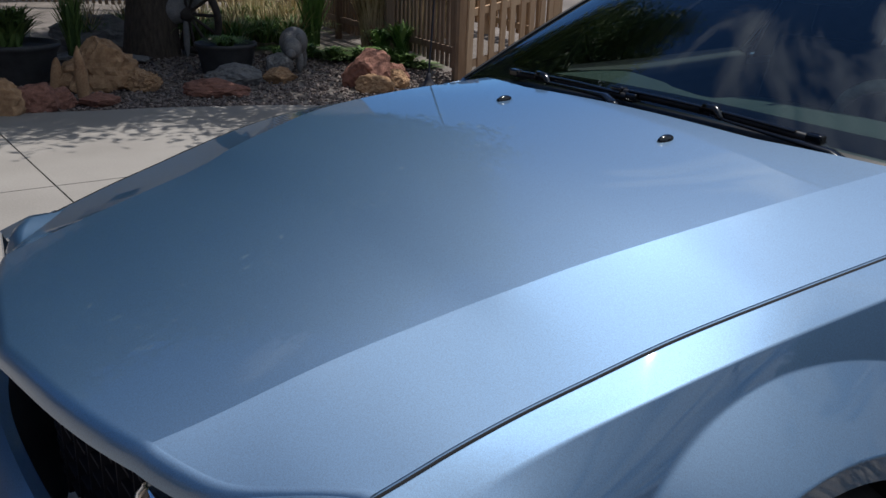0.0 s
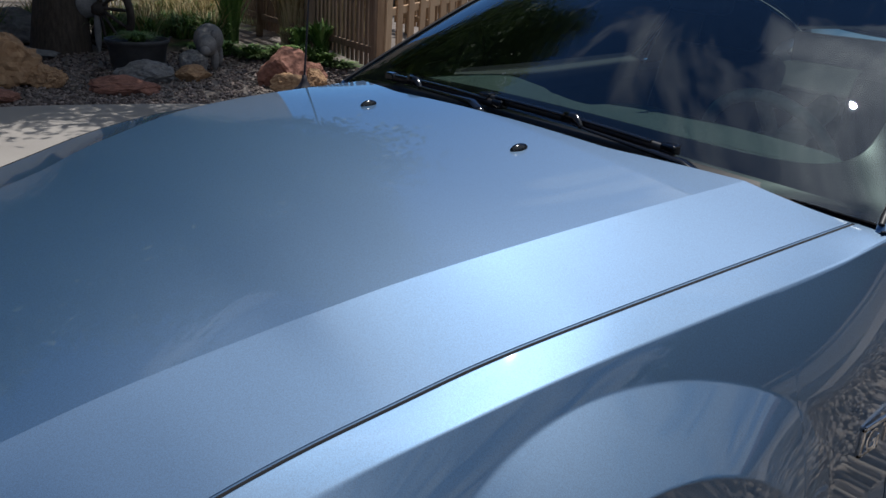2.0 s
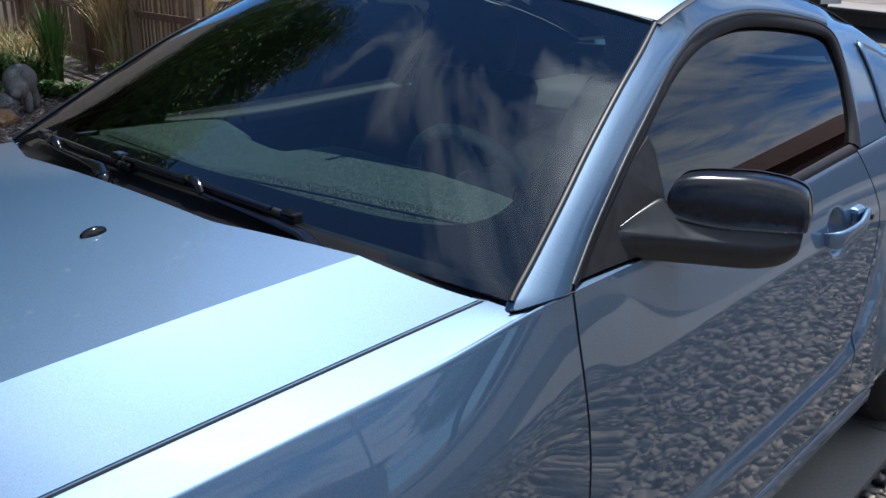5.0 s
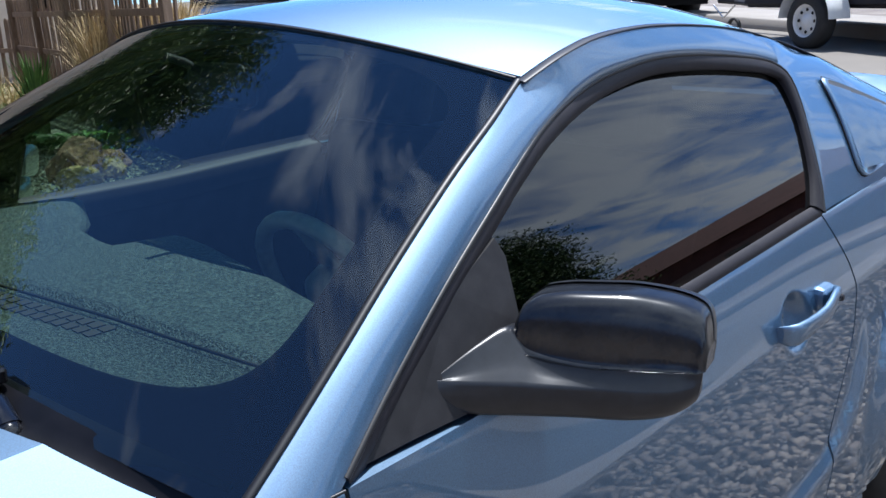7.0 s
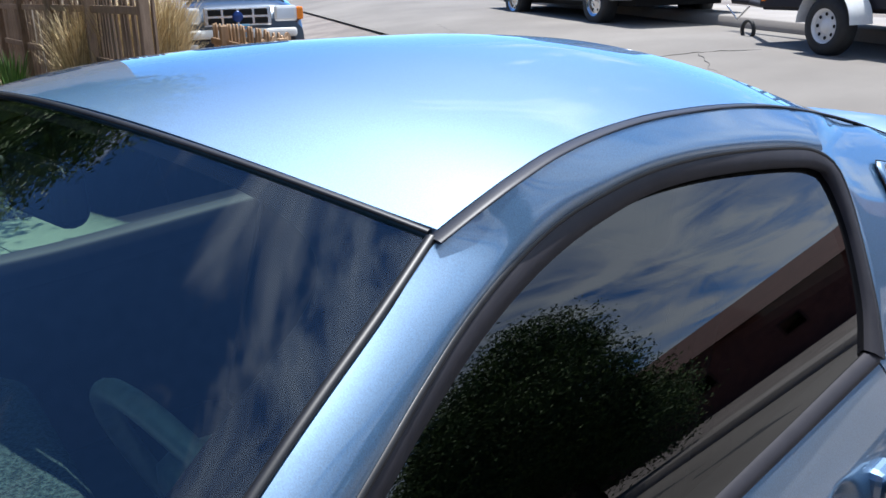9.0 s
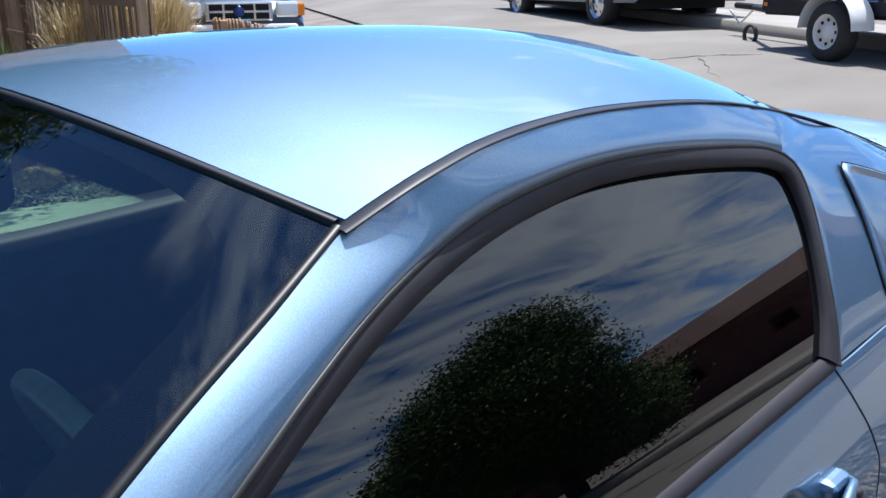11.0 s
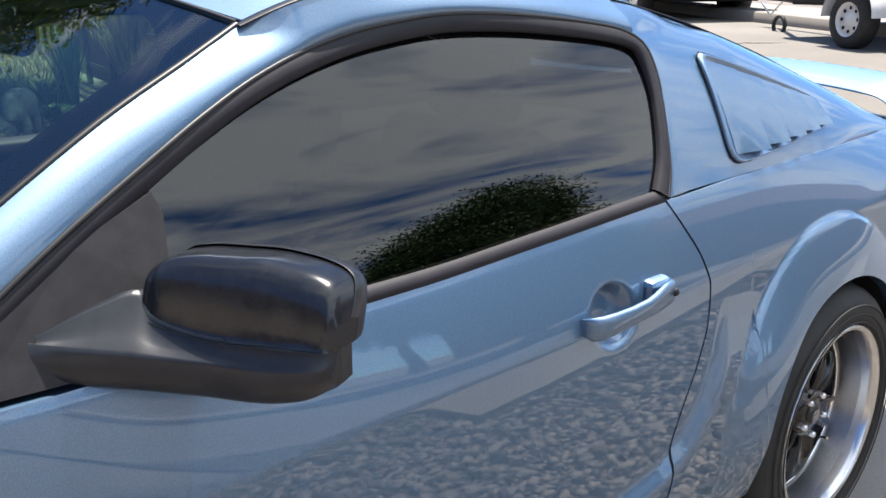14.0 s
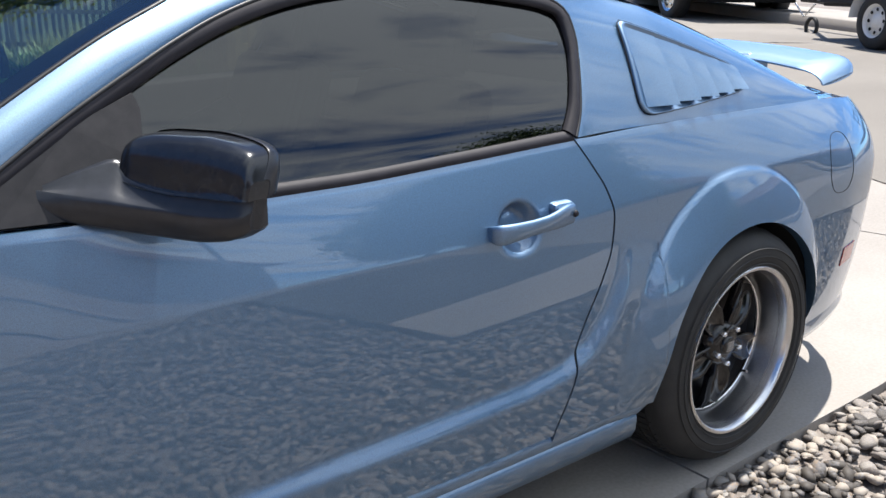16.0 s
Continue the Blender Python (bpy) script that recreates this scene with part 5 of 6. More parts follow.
for a0, s0, da, ds, n_ in ((-2.3, -2.0, 0.035, 0.075, 40), (-1.6, 1.2, 0.055, -0.02, 26), (-2.5, 3.0, 0.012, 0.09, 44)):
    line_ = [spot(a0 + k * da + 0.16 * noise.noise(Vector((k * 0.23, s0, 0))) + 0.05 * noise.noise(Vector((k * 0.9, s0, 4))), s0 + k * ds + 0.05 * noise.noise(Vector((k * 0.7, s0, 9))), 0.005) for k in range(n_)]
    part("crack", tube(line_, [0.0035 + 0.002 * noise.noise(Vector((k * 0.8, 2, s0))) for k in range(n_)], 4), CRACK, bpy.data.objects["road"])
# kerb and walk behind the trailer
rows = [[spot(1.25, s, 0.006) + Vector((0, 0, h)) + Vector((SN.x, SN.y, 0)) * d for h, d in ((0, 0), (0.13, 0.02), (0.15, 0.05), (0.15, 1.4))] for s in np.linspace(-40, 40, 41)]
tagged(part("kerb", grid(rows), CONCRETE), "concrete kerb and walk", kind="structure")
# pale walk beside the pebble bed
rows = [[(x, y, ground_z(x, y) + 0.012) for y in (-2.75, -2.5, -2.25)] for x in np.linspace(3.75, 7.6, 12)]
tagged(part("side_walk", shell(rows, (0, 0, -1), 0.06), CONCRETE), "narrow concrete walk", kind="structure")
rows = [[(x, y, ground_z(x, y) + 0.004) for y in np.linspace(-7.5, -2.76, 12)] for x in np.linspace(3.75, 7.0, 10)]
tagged(part("paving", shell(rows, (0, 0, -1), 0.06), grained(material("dark_asphalt", rough=0.9), (0.035, 0.035, 0.036), (0.07, 0.07, 0.07), 2, 140, 0.3, 0.004)), "dark asphalt paving beyond the pebble bed", kind="structure")

# pebbles: joined beyond, single ones where they are passed nearest
def pebble_mesh(seed, sub=2):
    rnd = random.Random(seed)
    bm = bmesh.new()
    bmesh.ops.create_icosphere(bm, subdivisions=sub, radius=1)
    sx, sy, sz = 1.0, rnd.uniform(0.5, 0.85), rnd.uniform(0.26, 0.5)
    off = Vector((rnd.uniform(0, 50), rnd.uniform(0, 50), 0))
    for v in bm.verts:
        n = 1 + 0.34 * noise.noise(v.co * 1.1 + off) + 0.10 * noise.noise(v.co * 2.7 + off)
        v.co = Vector((v.co.x * sx, v.co.y * sy, v.co.z * sz)) * n
    return smooth(bm)


def scatter(name, count, place, size, mat, sub, seed, label, kinds=5):
    """Many small stones in one mesh."""
    rnd = random.Random(seed)
    protos = []
    for k in range(kinds):
        bm = pebble_mesh(seed * 31 + k, sub)
        bm.verts.ensure_lookup_table()
        protos.append((np.array([v.co[:] for v in bm.verts]), [[v.index for v in f.verts] for f in bm.faces]))
        bm.free()
    vs, fs, n = [], [], 0
    for _ in range(count):
        x, y, z = place(rnd)
        pv, pf = protos[rnd.randrange(kinds)]
        s = size(rnd)
        m = np.array(Euler((rnd.uniform(-0.5, 0.5), rnd.uniform(-0.5, 0.5), rnd.uniform(0, 6.28))).to_matrix())
        vs.append(pv @ m.T * s + np.array((x, y, z + 0.2 * s)))
        fs += [[i + n for i in f] for f in pf]
        n += len(pv)
    me = bpy.data.meshes.new(name)
    me.from_pydata(np.concatenate(vs).tolist(), [], fs)
    me.polygons.foreach_set("use_smooth", [True] * len(me.polygons))
    me.materials.append(mat)
    return tagged(new(name, me), label, kind="stuff")


def in_near(x, y):
    return 3.95 < x < 4.75 and -1.36 < y < -0.97


def place_bed(rnd):
    while True:
        x = rnd.uniform(-1.2, 7.5) if rnd.random() < 0.8 else rnd.uniform(2.5, 6.0)
        y = -0.985 - 3.6 * rnd.random() ** 1.25
        if not in_near(x, y) and (x < 3.72 or y > -2.22):
            return x, y, ground_z(x, y) - 0.03 + rnd.uniform(0, 0.02)


scatter("river_pebbles", 21000, place_bed, lambda r: 0.012 + 0.024 * r.random() ** 1.6, PEBBLE, 1, 3, "rounded grey and tan river pebbles", 12)
bed = tagged(new("pebble_bed"), "bed of rounded grey and tan river pebbles", kind="structure")
protos = []
for k in range(8):
    protos.append(mesh_of("pebble", pebble_mesh(900 + k, 2), PEBBLE_OBJ))
rnd = random.Random(8)
for k in range(300):
    x, y = rnd.uniform(3.95, 4.76), -0.985 - 0.375 * rnd.random()
    s = 0.014 + 0.022 * rnd.random() ** 1.4
    ob = new("pebble", protos[k % 8])
    ob.parent = bed
    ob.matrix_world = Matrix.Translation((x, y, ground_z(x, y) - 0.025 + rnd.uniform(0, 0.022))) @ Euler((rnd.uniform(-0.4, 0.4), rnd.uniform(-0.4, 0.4), rnd.uniform(0, 6.28))).to_matrix().to_4x4() @ Matrix.Scale(s, 4)


# ---------------------------------------------------------------- garden beyond the driveway
def place_garden(rnd):
    while True:
        x = rnd.uniform(-1.5, 5.6)
        y = far_edge(x) + 0.02 + 3.6 * rnd.random() ** 1.4
        return x, y, ground_z(x, y) - 0.03 + rnd.uniform(0, 0.012)


scatter("crushed_rock", 14000, place_garden, lambda r: r.uniform(0.011, 0.026), CHIP, 1, 5, "reddish grey crushed rock mulch")


def boulder(name, label, mat, at_, size, turn, seed, rough=0.35):
    bm = bmesh.new()
    bmesh.ops.create_icosphere(bm, subdivisions=4, radius=1)
    rnd = random.Random(seed)
    planes = [(Vector((rnd.uniform(-1, 1), rnd.uniform(-1, 1), rnd.uniform(-0.3, 1))).normalized(), rnd.uniform(0.62, 0.9)) for _ in range(11)]
    off = Vector((seed * 3.1, seed * 1.7, 0))
    for v in bm.verts:
        p = v.co.copy()
        for n, d in planes:
            o = p.dot(n) - d
            if o > 0:
                p -= n * o * 0.92
        p *= 1 + rough * 0.40 * noise.noise(p * 1.7 + off) + rough * 0.28 * noise.noise(p * 4.5 + off) + rough * 0.18 * noise.noise(p * 11 + off) + rough * 0.09 * noise.noise(p * 23 + off)
        v.co = p
    ob = part(name, bm, mat)
    ob.matrix_world = Matrix.Translation(at_) @ Euler((0, 0, radians(turn))).to_matrix().to_4x4() @ Matrix.Diagonal((*size, 1))
    return tagged(ob, label, "rock")


boulder("boulder", "large rusty red boulder on crushed rock", REDROCK, (4.50, 6.05, 0.12), (0.30, 0.26, 0.24), 20, 1)
boulder("boulder", "ochre sandstone block before the red boulder", SANDSTONE, (4.36, 5.68, 0.05), (0.20, 0.15, 0.11), -15, 2)
boulder("boulder", "small orange stone beside the red boulder", SANDSTONE, (4.72, 5.86, 0.05), (0.15, 0.13, 0.11), 50, 3)
boulder("boulder", "small red stone against the red boulder", REDROCK, (4.86, 6.12, 0.07), (0.16, 0.14, 0.12), 10, 4)
boulder("boulder", "flat red sandstone slab on the gravel", REDROCK, (3.02, 6.20, 0.03), (0.32, 0.20, 0.09), -28, 5)
boulder("boulder", "flat grey stone beside the planter", GREYROCK, (3.40, 6.75, 0.06), (0.30, 0.22, 0.13), -20, 6)
boulder("boulder", "low tan stone near the pig statue", SANDSTONE, (3.85, 6.66, 0.03), (0.22, 0.16, 0.09), 30, 7)
boulder("boulder", "grey stone block near the pig statue", GREYROCK, (4.02, 7.05, 0.08), (0.17, 0.15, 0.15), 10, 8)
boulder("boulder", "big ochre petrified boulder with rugged face", SANDSTONE, (2.20, 6.95, 0.16), (0.34, 0.26, 0.30), 0, 9, 0.6)
boulder("boulder", "small ochre stone below the big boulder", SANDSTONE, (2.52, 6.75, 0.05), (0.16, 0.14, 0.12), 0, 10, 0.6)
boulder("boulder", "brown stone at the driveway edge", REDROCK, (1.42, 6.08, 0.07), (0.22, 0.17, 0.15), 25, 11)
boulder("boulder", "ochre stone at the driveway edge", SANDSTONE, (1.16, 6.02, 0.10), (0.22, 0.16, 0.22), -30, 12)
boulder("boulder", "red stone at the driveway edge", REDROCK, (1.66, 6.16, 0.05), (0.15, 0.13, 0.10), 60, 13)
boulder("boulder", "low flat red stone by the driveway", REDROCK, (1.95, 6.12, 0.03), (0.19, 0.12, 0.06), 10, 14)
boulder("boulder", "long dark grey boulder behind the planter", GREYROCK, (3.0, 9.9, 0.15), (0.55, 0.3, 0.22), -25, 15)
boulder("boulder", "dark boulder at the back of the garden", GREYROCK, (4.2, 11.5, 0.2), (0.45, 0.35, 0.3), 10, 16)
boulder("boulder", "flat grey ledge stone under the tree", GREYROCK, (2.55, 8.5, 0.04), (0.6, 0.22, 0.10), -20, 17)
for k, (x, y, h, lean) in enumerate(((1.80, 6.95, 0.30, 6), (1.93, 6.52, 0.44, -3))):
    bm = tube([(0, 0, 0), (0.005, 0, h * 0.5), (0.0, 0.004, h * 0.85), (0.004, 0, h)], [0.055, 0.05, 0.035, 0.008], 9)
    for v in bm.verts:
        v.co += Vector((noise.noise(v.co * 20), noise.noise(v.co * 20 + Vector((9, 0, 0))), 0)) * 0.012
    ob = part("stone_spike", bm, SANDSTONE)
    ob.matrix_world = pose(x, y, -0.02, 0, lean, 20 * k)
    tagged(ob, "slender upright petrified wood stone", "rock")


# blades, leaves, plants
def blades(bm, root, count, length, spread, width_, rnd, droop=0.5, up=1.0):
    for _ in range(count):
        a = rnd.uniform(0, 6.283)
        ln = length * rnd.uniform(0.6, 1.1)
        out = spread * rnd.uniform(0.2, 1.0)
        b = Vector(root) + Vector((rnd.uniform(-1, 1), rnd.uniform(-1, 1), 0)) * spread * 0.18
        d = Vector((math.cos(a), math.sin(a), 0))
        sd = Vector((-d.y, d.x, 0)) * width_ * rnd.uniform(0.7, 1.2)
        prev = None
        for k in (0, 0.3, 0.6, 0.85, 1.0):
            c = b + d * out * (k ** 1.5) + Vector((0, 0, ln * (k - droop * k ** 3) * up))
            w = sd * (1 - k ** 2) * 0.5
            q = (bm.verts.new(c - w), bm.verts.new(c + w))
            if prev:
                bm.faces.new((prev[0], prev[1], q[1], q[0]))
            prev = q


def clump(name, label, cat, root, count, length, spread, w, mat, seed, droop=0.5, m2=None, extra=0):
    t = thing(name, label, cat)
    rnd = random.Random(seed)
    bm = bmesh.new()
    blades(bm, root, count, length, spread, w, rnd, droop)
    part("leaf_tuft", bm, mat, t)
    if m2:
        bm = bmesh.new()
        blades(bm, root, extra, length * 1.15, spread * 0.8, w * 0.6, rnd, droop * 0.5)
        part("flower_stalk", bm, m2, t)
    return t


def planter(label, x, y, r, h):
    t = thing("planter", label, "planter")
    part("tub", lathe([(0.0, 0.02), (r * 0.80, 0.0), (r * 0.82, 0.02), (r * 0.93, h * 0.75), (r * 1.0, h * 0.86), (r * 1.03, h * 0.90), (r * 1.03, h), (r * 0.97, h), (r * 0.93, h * 0.88), (0, h * 0.84)], n=40), POT, t).matrix_world = pose(x, y, ground_z(x, y) - 0.02, 90, 0, 0)
    return t


planter("dark round plastic planter with low herbs", 3.62, 7.45, 0.31, 0.30)
clump("herb_plant", "bushy green herb in the planter", "plant", (3.62, 7.45, 0.24), 420, 0.22, 0.32, 0.016, GRASSY, 2, 0.7)
planter("large dark tub with leafy plant", 1.62, 7.7, 0.42, 0.36)
clump("tub_plant", "leafy dark green plant in the tub", "plant", (1.62, 7.7, 0.3), 500, 0.55, 0.42, 0.03, LEAF, 3, 0.4)
clump("tub_plant", "feathery tall plant beside the tub", "plant", (2.25, 8.0, 0.15), 200, 0.8, 0.25, 0.02, LEAF, 4, 0.2)
clump("day_lily", "arching day lily with green and yellow blades", "plant", (3.95, 9.2, 0.05), 260, 0.65, 0.65, 0.022, GRASSY, 5, 0.6, STRAW, 60)
clump("day_lily", "day lily clump before the fence", "plant", (4.9, 9.2, 0.05), 260, 0.62, 0.6, 0.022, GRASSY, 6, 0.6, STRAW, 80)
for k, (x, y) in enumerate(((4.3, 8.9), (4.65, 9.4), (5.05, 8.7), (4.4, 10.0), (2.9, 9.9), (5.3, 9.4), (3.5, 10.3), (1.9, 9.4))):
    clump("day_lily", "arching green and straw coloured day lily", "plant", (x, y, 0.04), 240, 0.6, 0.6, 0.022, GRASSY, 140 + k, 0.55, STRAW, 90)
clump("iris", "tall upright green iris blades", "plant", (5.25, 8.6, 0.05), 130, 0.95, 0.32, 0.05, GRASSY, 7, 0.12)
clump("corn_plant", "broad-leaved green stalk by the fence", "plant", (5.55, 7.05, 0.05), 60, 0.62, 0.30, 0.06, GRASSY, 8, 0.35)
clump("red_shrub", "reddish dry flower stems by the fence", "plant", (5.6, 7.7, 0.05), 130, 0.42, 0.26, 0.012, REDROCK, 9, 0.2)
for k, (x, y) in enumerate(((5.0, 7.9), (5.2, 7.35), (5.35, 6.9), (5.05, 7.5), (4.7, 8.4), (5.5, 6.6))):
    clump("ground_cover", "low green ground cover along the fence", "plant", (x, y, 0.0), 260, 0.17, 0.36, 0.03, LEAF if k % 2 else GRASSY, 20 + k, 0.6)
for k, (x, y, h_) in enumerate(((4.95, 9.75, 0.75), (5.25, 9.95, 0.8), (5.5, 9.6, 0.7), (4.7, 9.9, 0.7), (5.15, 9.3, 0.6))):
    clump("ornamental_grass", "sunlit yellow-green ornamental grass by the fence", "plant", (x, y, 0.02), 320, h_, 0.5, 0.018, GRASSY, 300 + k, 0.45, STRAW, 160)
for k, (x, y, h_) in enumerate(((5.45, 7.35, 0.6), (5.62, 7.15, 0.7), (5.3, 7.0, 0.34), (5.15, 7.25, 0.3), (4.95, 7.55, 0.26), (5.4, 6.75, 0.25), (4.8, 7.9, 0.25))):
    clump("leafy_plant", "broad-leaved green plant beside the picket fence", "plant", (x, y, 0.02), 150, h_, 0.26, 0.045, GRASSY, 330 + k, 0.5)
for k, (x, y) in enumerate(((5.75, 8.0), (6.0, 7.7), (6.35, 7.8), (6.7, 8.0), (6.5, 8.4), (7.0, 8.5), (6.2, 8.2), (7.3, 8.9), (6.6, 9.6), (6.75, 10.2), (6.95, 10.8), (7.2, 11.4), (7.4, 10.3), (7.8, 11.0))):
    clump("feather_grass", "tall dry feather grass behind the fence", "grass clump", (x, y, ground_z(x, y)), 620, 1.85, 0.6, 0.013, STRAW, 40 + k, 0.35)


# picket fences
def picket_mesh(h, w, t, point=0.05):
    bm = bmesh.new()
    prof = [(-w / 2, 0), (w / 2, 0), (w / 2, h - point), (w / 4, h - point * 0.15), (0, h), (-w / 4, h - point * 0.15), (-w / 2, h - point)]
    f = [bm.verts.new((x, -t / 2, z)) for x, z in prof]
    b = [bm.verts.new((x, t / 2, z)) for x, z in prof]
    bm.faces.new(f)
    bm.faces.new(b[::-1])
    for k in range(len(f)):
        bm.faces.new((f[k], b[k], b[(k + 1) % len(f)], f[(k + 1) % len(f)]))
    return bm


def fence(label, p0, p1, h, pitch, w, mat, rails, seed, lift=0.06):
    t = thing("picket_fence", label, "fence", "garden fences")
    rnd = random.Random(seed)
    a, b = Vector(p0), Vector(p1)
    n = int((b - a).length / pitch)
    ang = math.degrees(math.atan2(b.y - a.y, b.x - a.x))
    me = mesh_of("picket", picket_mesh(h, w, 0.018), mat)
    for k in range(n + 1):
        p = a.lerp(b, k / n)
        ob = new("picket", me)
        ob.parent = t
        ob.matrix_world = pose(p.x, p.y, ground_z(p.x, p.y) + lift + rnd.uniform(-0.008, 0.008), rnd.uniform(-1, 1), rnd.uniform(-0.8, 0.8), ang)
    nx = Vector((-(b - a).y, (b - a).x)).normalized() * 0.028
    for rz in rails:
        p, q = (Vector((c.x + nx.x, c.y + nx.y, ground_z(c.x, c.y) + lift + rz)) for c in (a, b))
        bm = box((0, -0.018, -0.035), (((b - a).length), 0.018, 0.035), 0.003)
        ob = part("rail", bm, mat, t)
        ob.matrix_world = Matrix.Translation(p) @ Euler((0, -math.atan2(q.z - p.z, (b - a).length), radians(ang))).to_matrix().to_4x4()
    for k in range(int((b - a).length / 1.9) + 1):
        p = a.lerp(b, min(1, k * 1.9 / (b - a).length))
        ob = part("post", box((-0.04, -0.04, -0.1), (0.04, 0.04, h - 0.02), 0.006), mat, t)
        ob.matrix_world = pose(p.x + nx.x * 2, p.y + nx.y * 2, ground_z(p.x, p.y) + lift, 0, 0, ang)
    return t


fence("tan picket fence panel with rounded tops", (5.28, 5.46), (6.95, 6.0), 0.84, 0.178, 0.092, FENCEWOOD, (0.13, 0.62), 1)
fence("weathered brown picket fence along the garden", (5.42, 5.75), (6.97, 13.5), 1.5, 0.118, 0.066, OLDWOOD, (0.2, 0.75, 1.25), 2)
fence("weathered picket fence at the garden's back", (6.97, 13.5), (2.6, 17.2), 1.2, 0.118, 0.062, OLDWOOD, (0.15, 0.70), 3)
fence("tan picket fence running towards the street", (6.95, 6.0), (7.6, 8.4), 0.80, 0.13, 0.075, FENCEWOOD, (0.13, 0.60), 4)


# statue, wagon wheel, garden light
bm = bmesh.new()
def blob(c, r, rot=(0, 0, 0), sub=3):
    b2 = bmesh.new()
    bmesh.ops.create_icosphere(b2, subdivisions=sub, radius=1)
    m = Matrix.Translation(c) @ Euler(rot).to_matrix().to_4x4() @ Matrix.Diagonal((*r, 1))
    b2.transform(m)
    me = bpy.data.meshes.new("tmp")
    b2.to_mesh(me)
    b2.free()
    bm.from_mesh(me)
    bpy.data.meshes.remove(me)


blob((0, 0, 0.28), (0.15, 0.25, 0.16))
blob((0.02, -0.22, 0.24), (0.10, 0.12, 0.11))
blob((0.02, -0.33, 0.20), (0.05, 0.06, 0.05))
for sx in (-0.08, 0.08):
    for sy in (-0.14, 0.15):
        blob((sx, sy, 0.10), (0.042, 0.045, 0.12))
    blob((0.02 + sx * 0.8, -0.19, 0.35), (0.035, 0.02, 0.05))
smooth(bm)
statue = part("pig_statue", bm, GREYROCK)
statue.matrix_world = pose(4.30, 7.25, 0.0, 0, 0, -35)
tagged(statue, "grey concrete pig figure standing on the gravel", "statue")
bm = bmesh.new()
blob((0, 0, 0.50), (0.15, 0.30, 0.17))
blob((0, -0.30, 0.62), (0.08, 0.12, 0.10))
for sx in (-0.08, 0.08):
    for sy in (-0.18, 0.19):
        blob((sx, sy, 0.20), (0.035, 0.038, 0.24))
smooth(bm)
statue = part("sheep_statue", bm, GREYROCK)
statue.matrix_world = pose(3.55, 8.9, 0.0, 0, 0, 70)
tagged(statue, "pale grey sheep figure standing behind the planter", "statue")
ww = thing("wagon_wheel", "old wooden wagon wheel leaning on the tree trunk", "wheel")
part("felloe", lathe([(0.40, -0.03), (0.46, -0.03), (0.47, 0.0), (0.46, 0.03), (0.40, 0.03)], n=48, close=True), IRON, ww)
part("nave", lathe([(0.0, -0.09), (0.05, -0.09), (0.08, -0.03), (0.08, 0.03), (0.05, 0.09), (0, 0.09)], n=20), IRON, ww)
for k in range(12):
    a_ = k * math.pi / 6
    part("wheel_spoke", tube([(0.06 * math.cos(a_), 0, 0.06 * math.sin(a_)), (0.42 * math.cos(a_), 0, 0.42 * math.sin(a_))], 0.018, 6), IRON, ww)
ww.matrix_world = pose(3.72, 8.75, 0.46, -12, 0, 118)
gl = thing("garden_light", "small black solar garden light on a stake", "lamp")
part("stake", tube([(3.0, 10.9, 0.0), (3.0, 10.9, 0.3)], 0.012, 8), IRON, gl)
part("lantern", lathe([(0.0, 0.16), (0.09, 0.13), (0.095, 0.12), (0.05, 0.11), (0.04, 0.0), (0, 0)], n=20), IRON, gl).matrix_world = pose(3.0, 10.9, 0.28, 90, 0, 0)


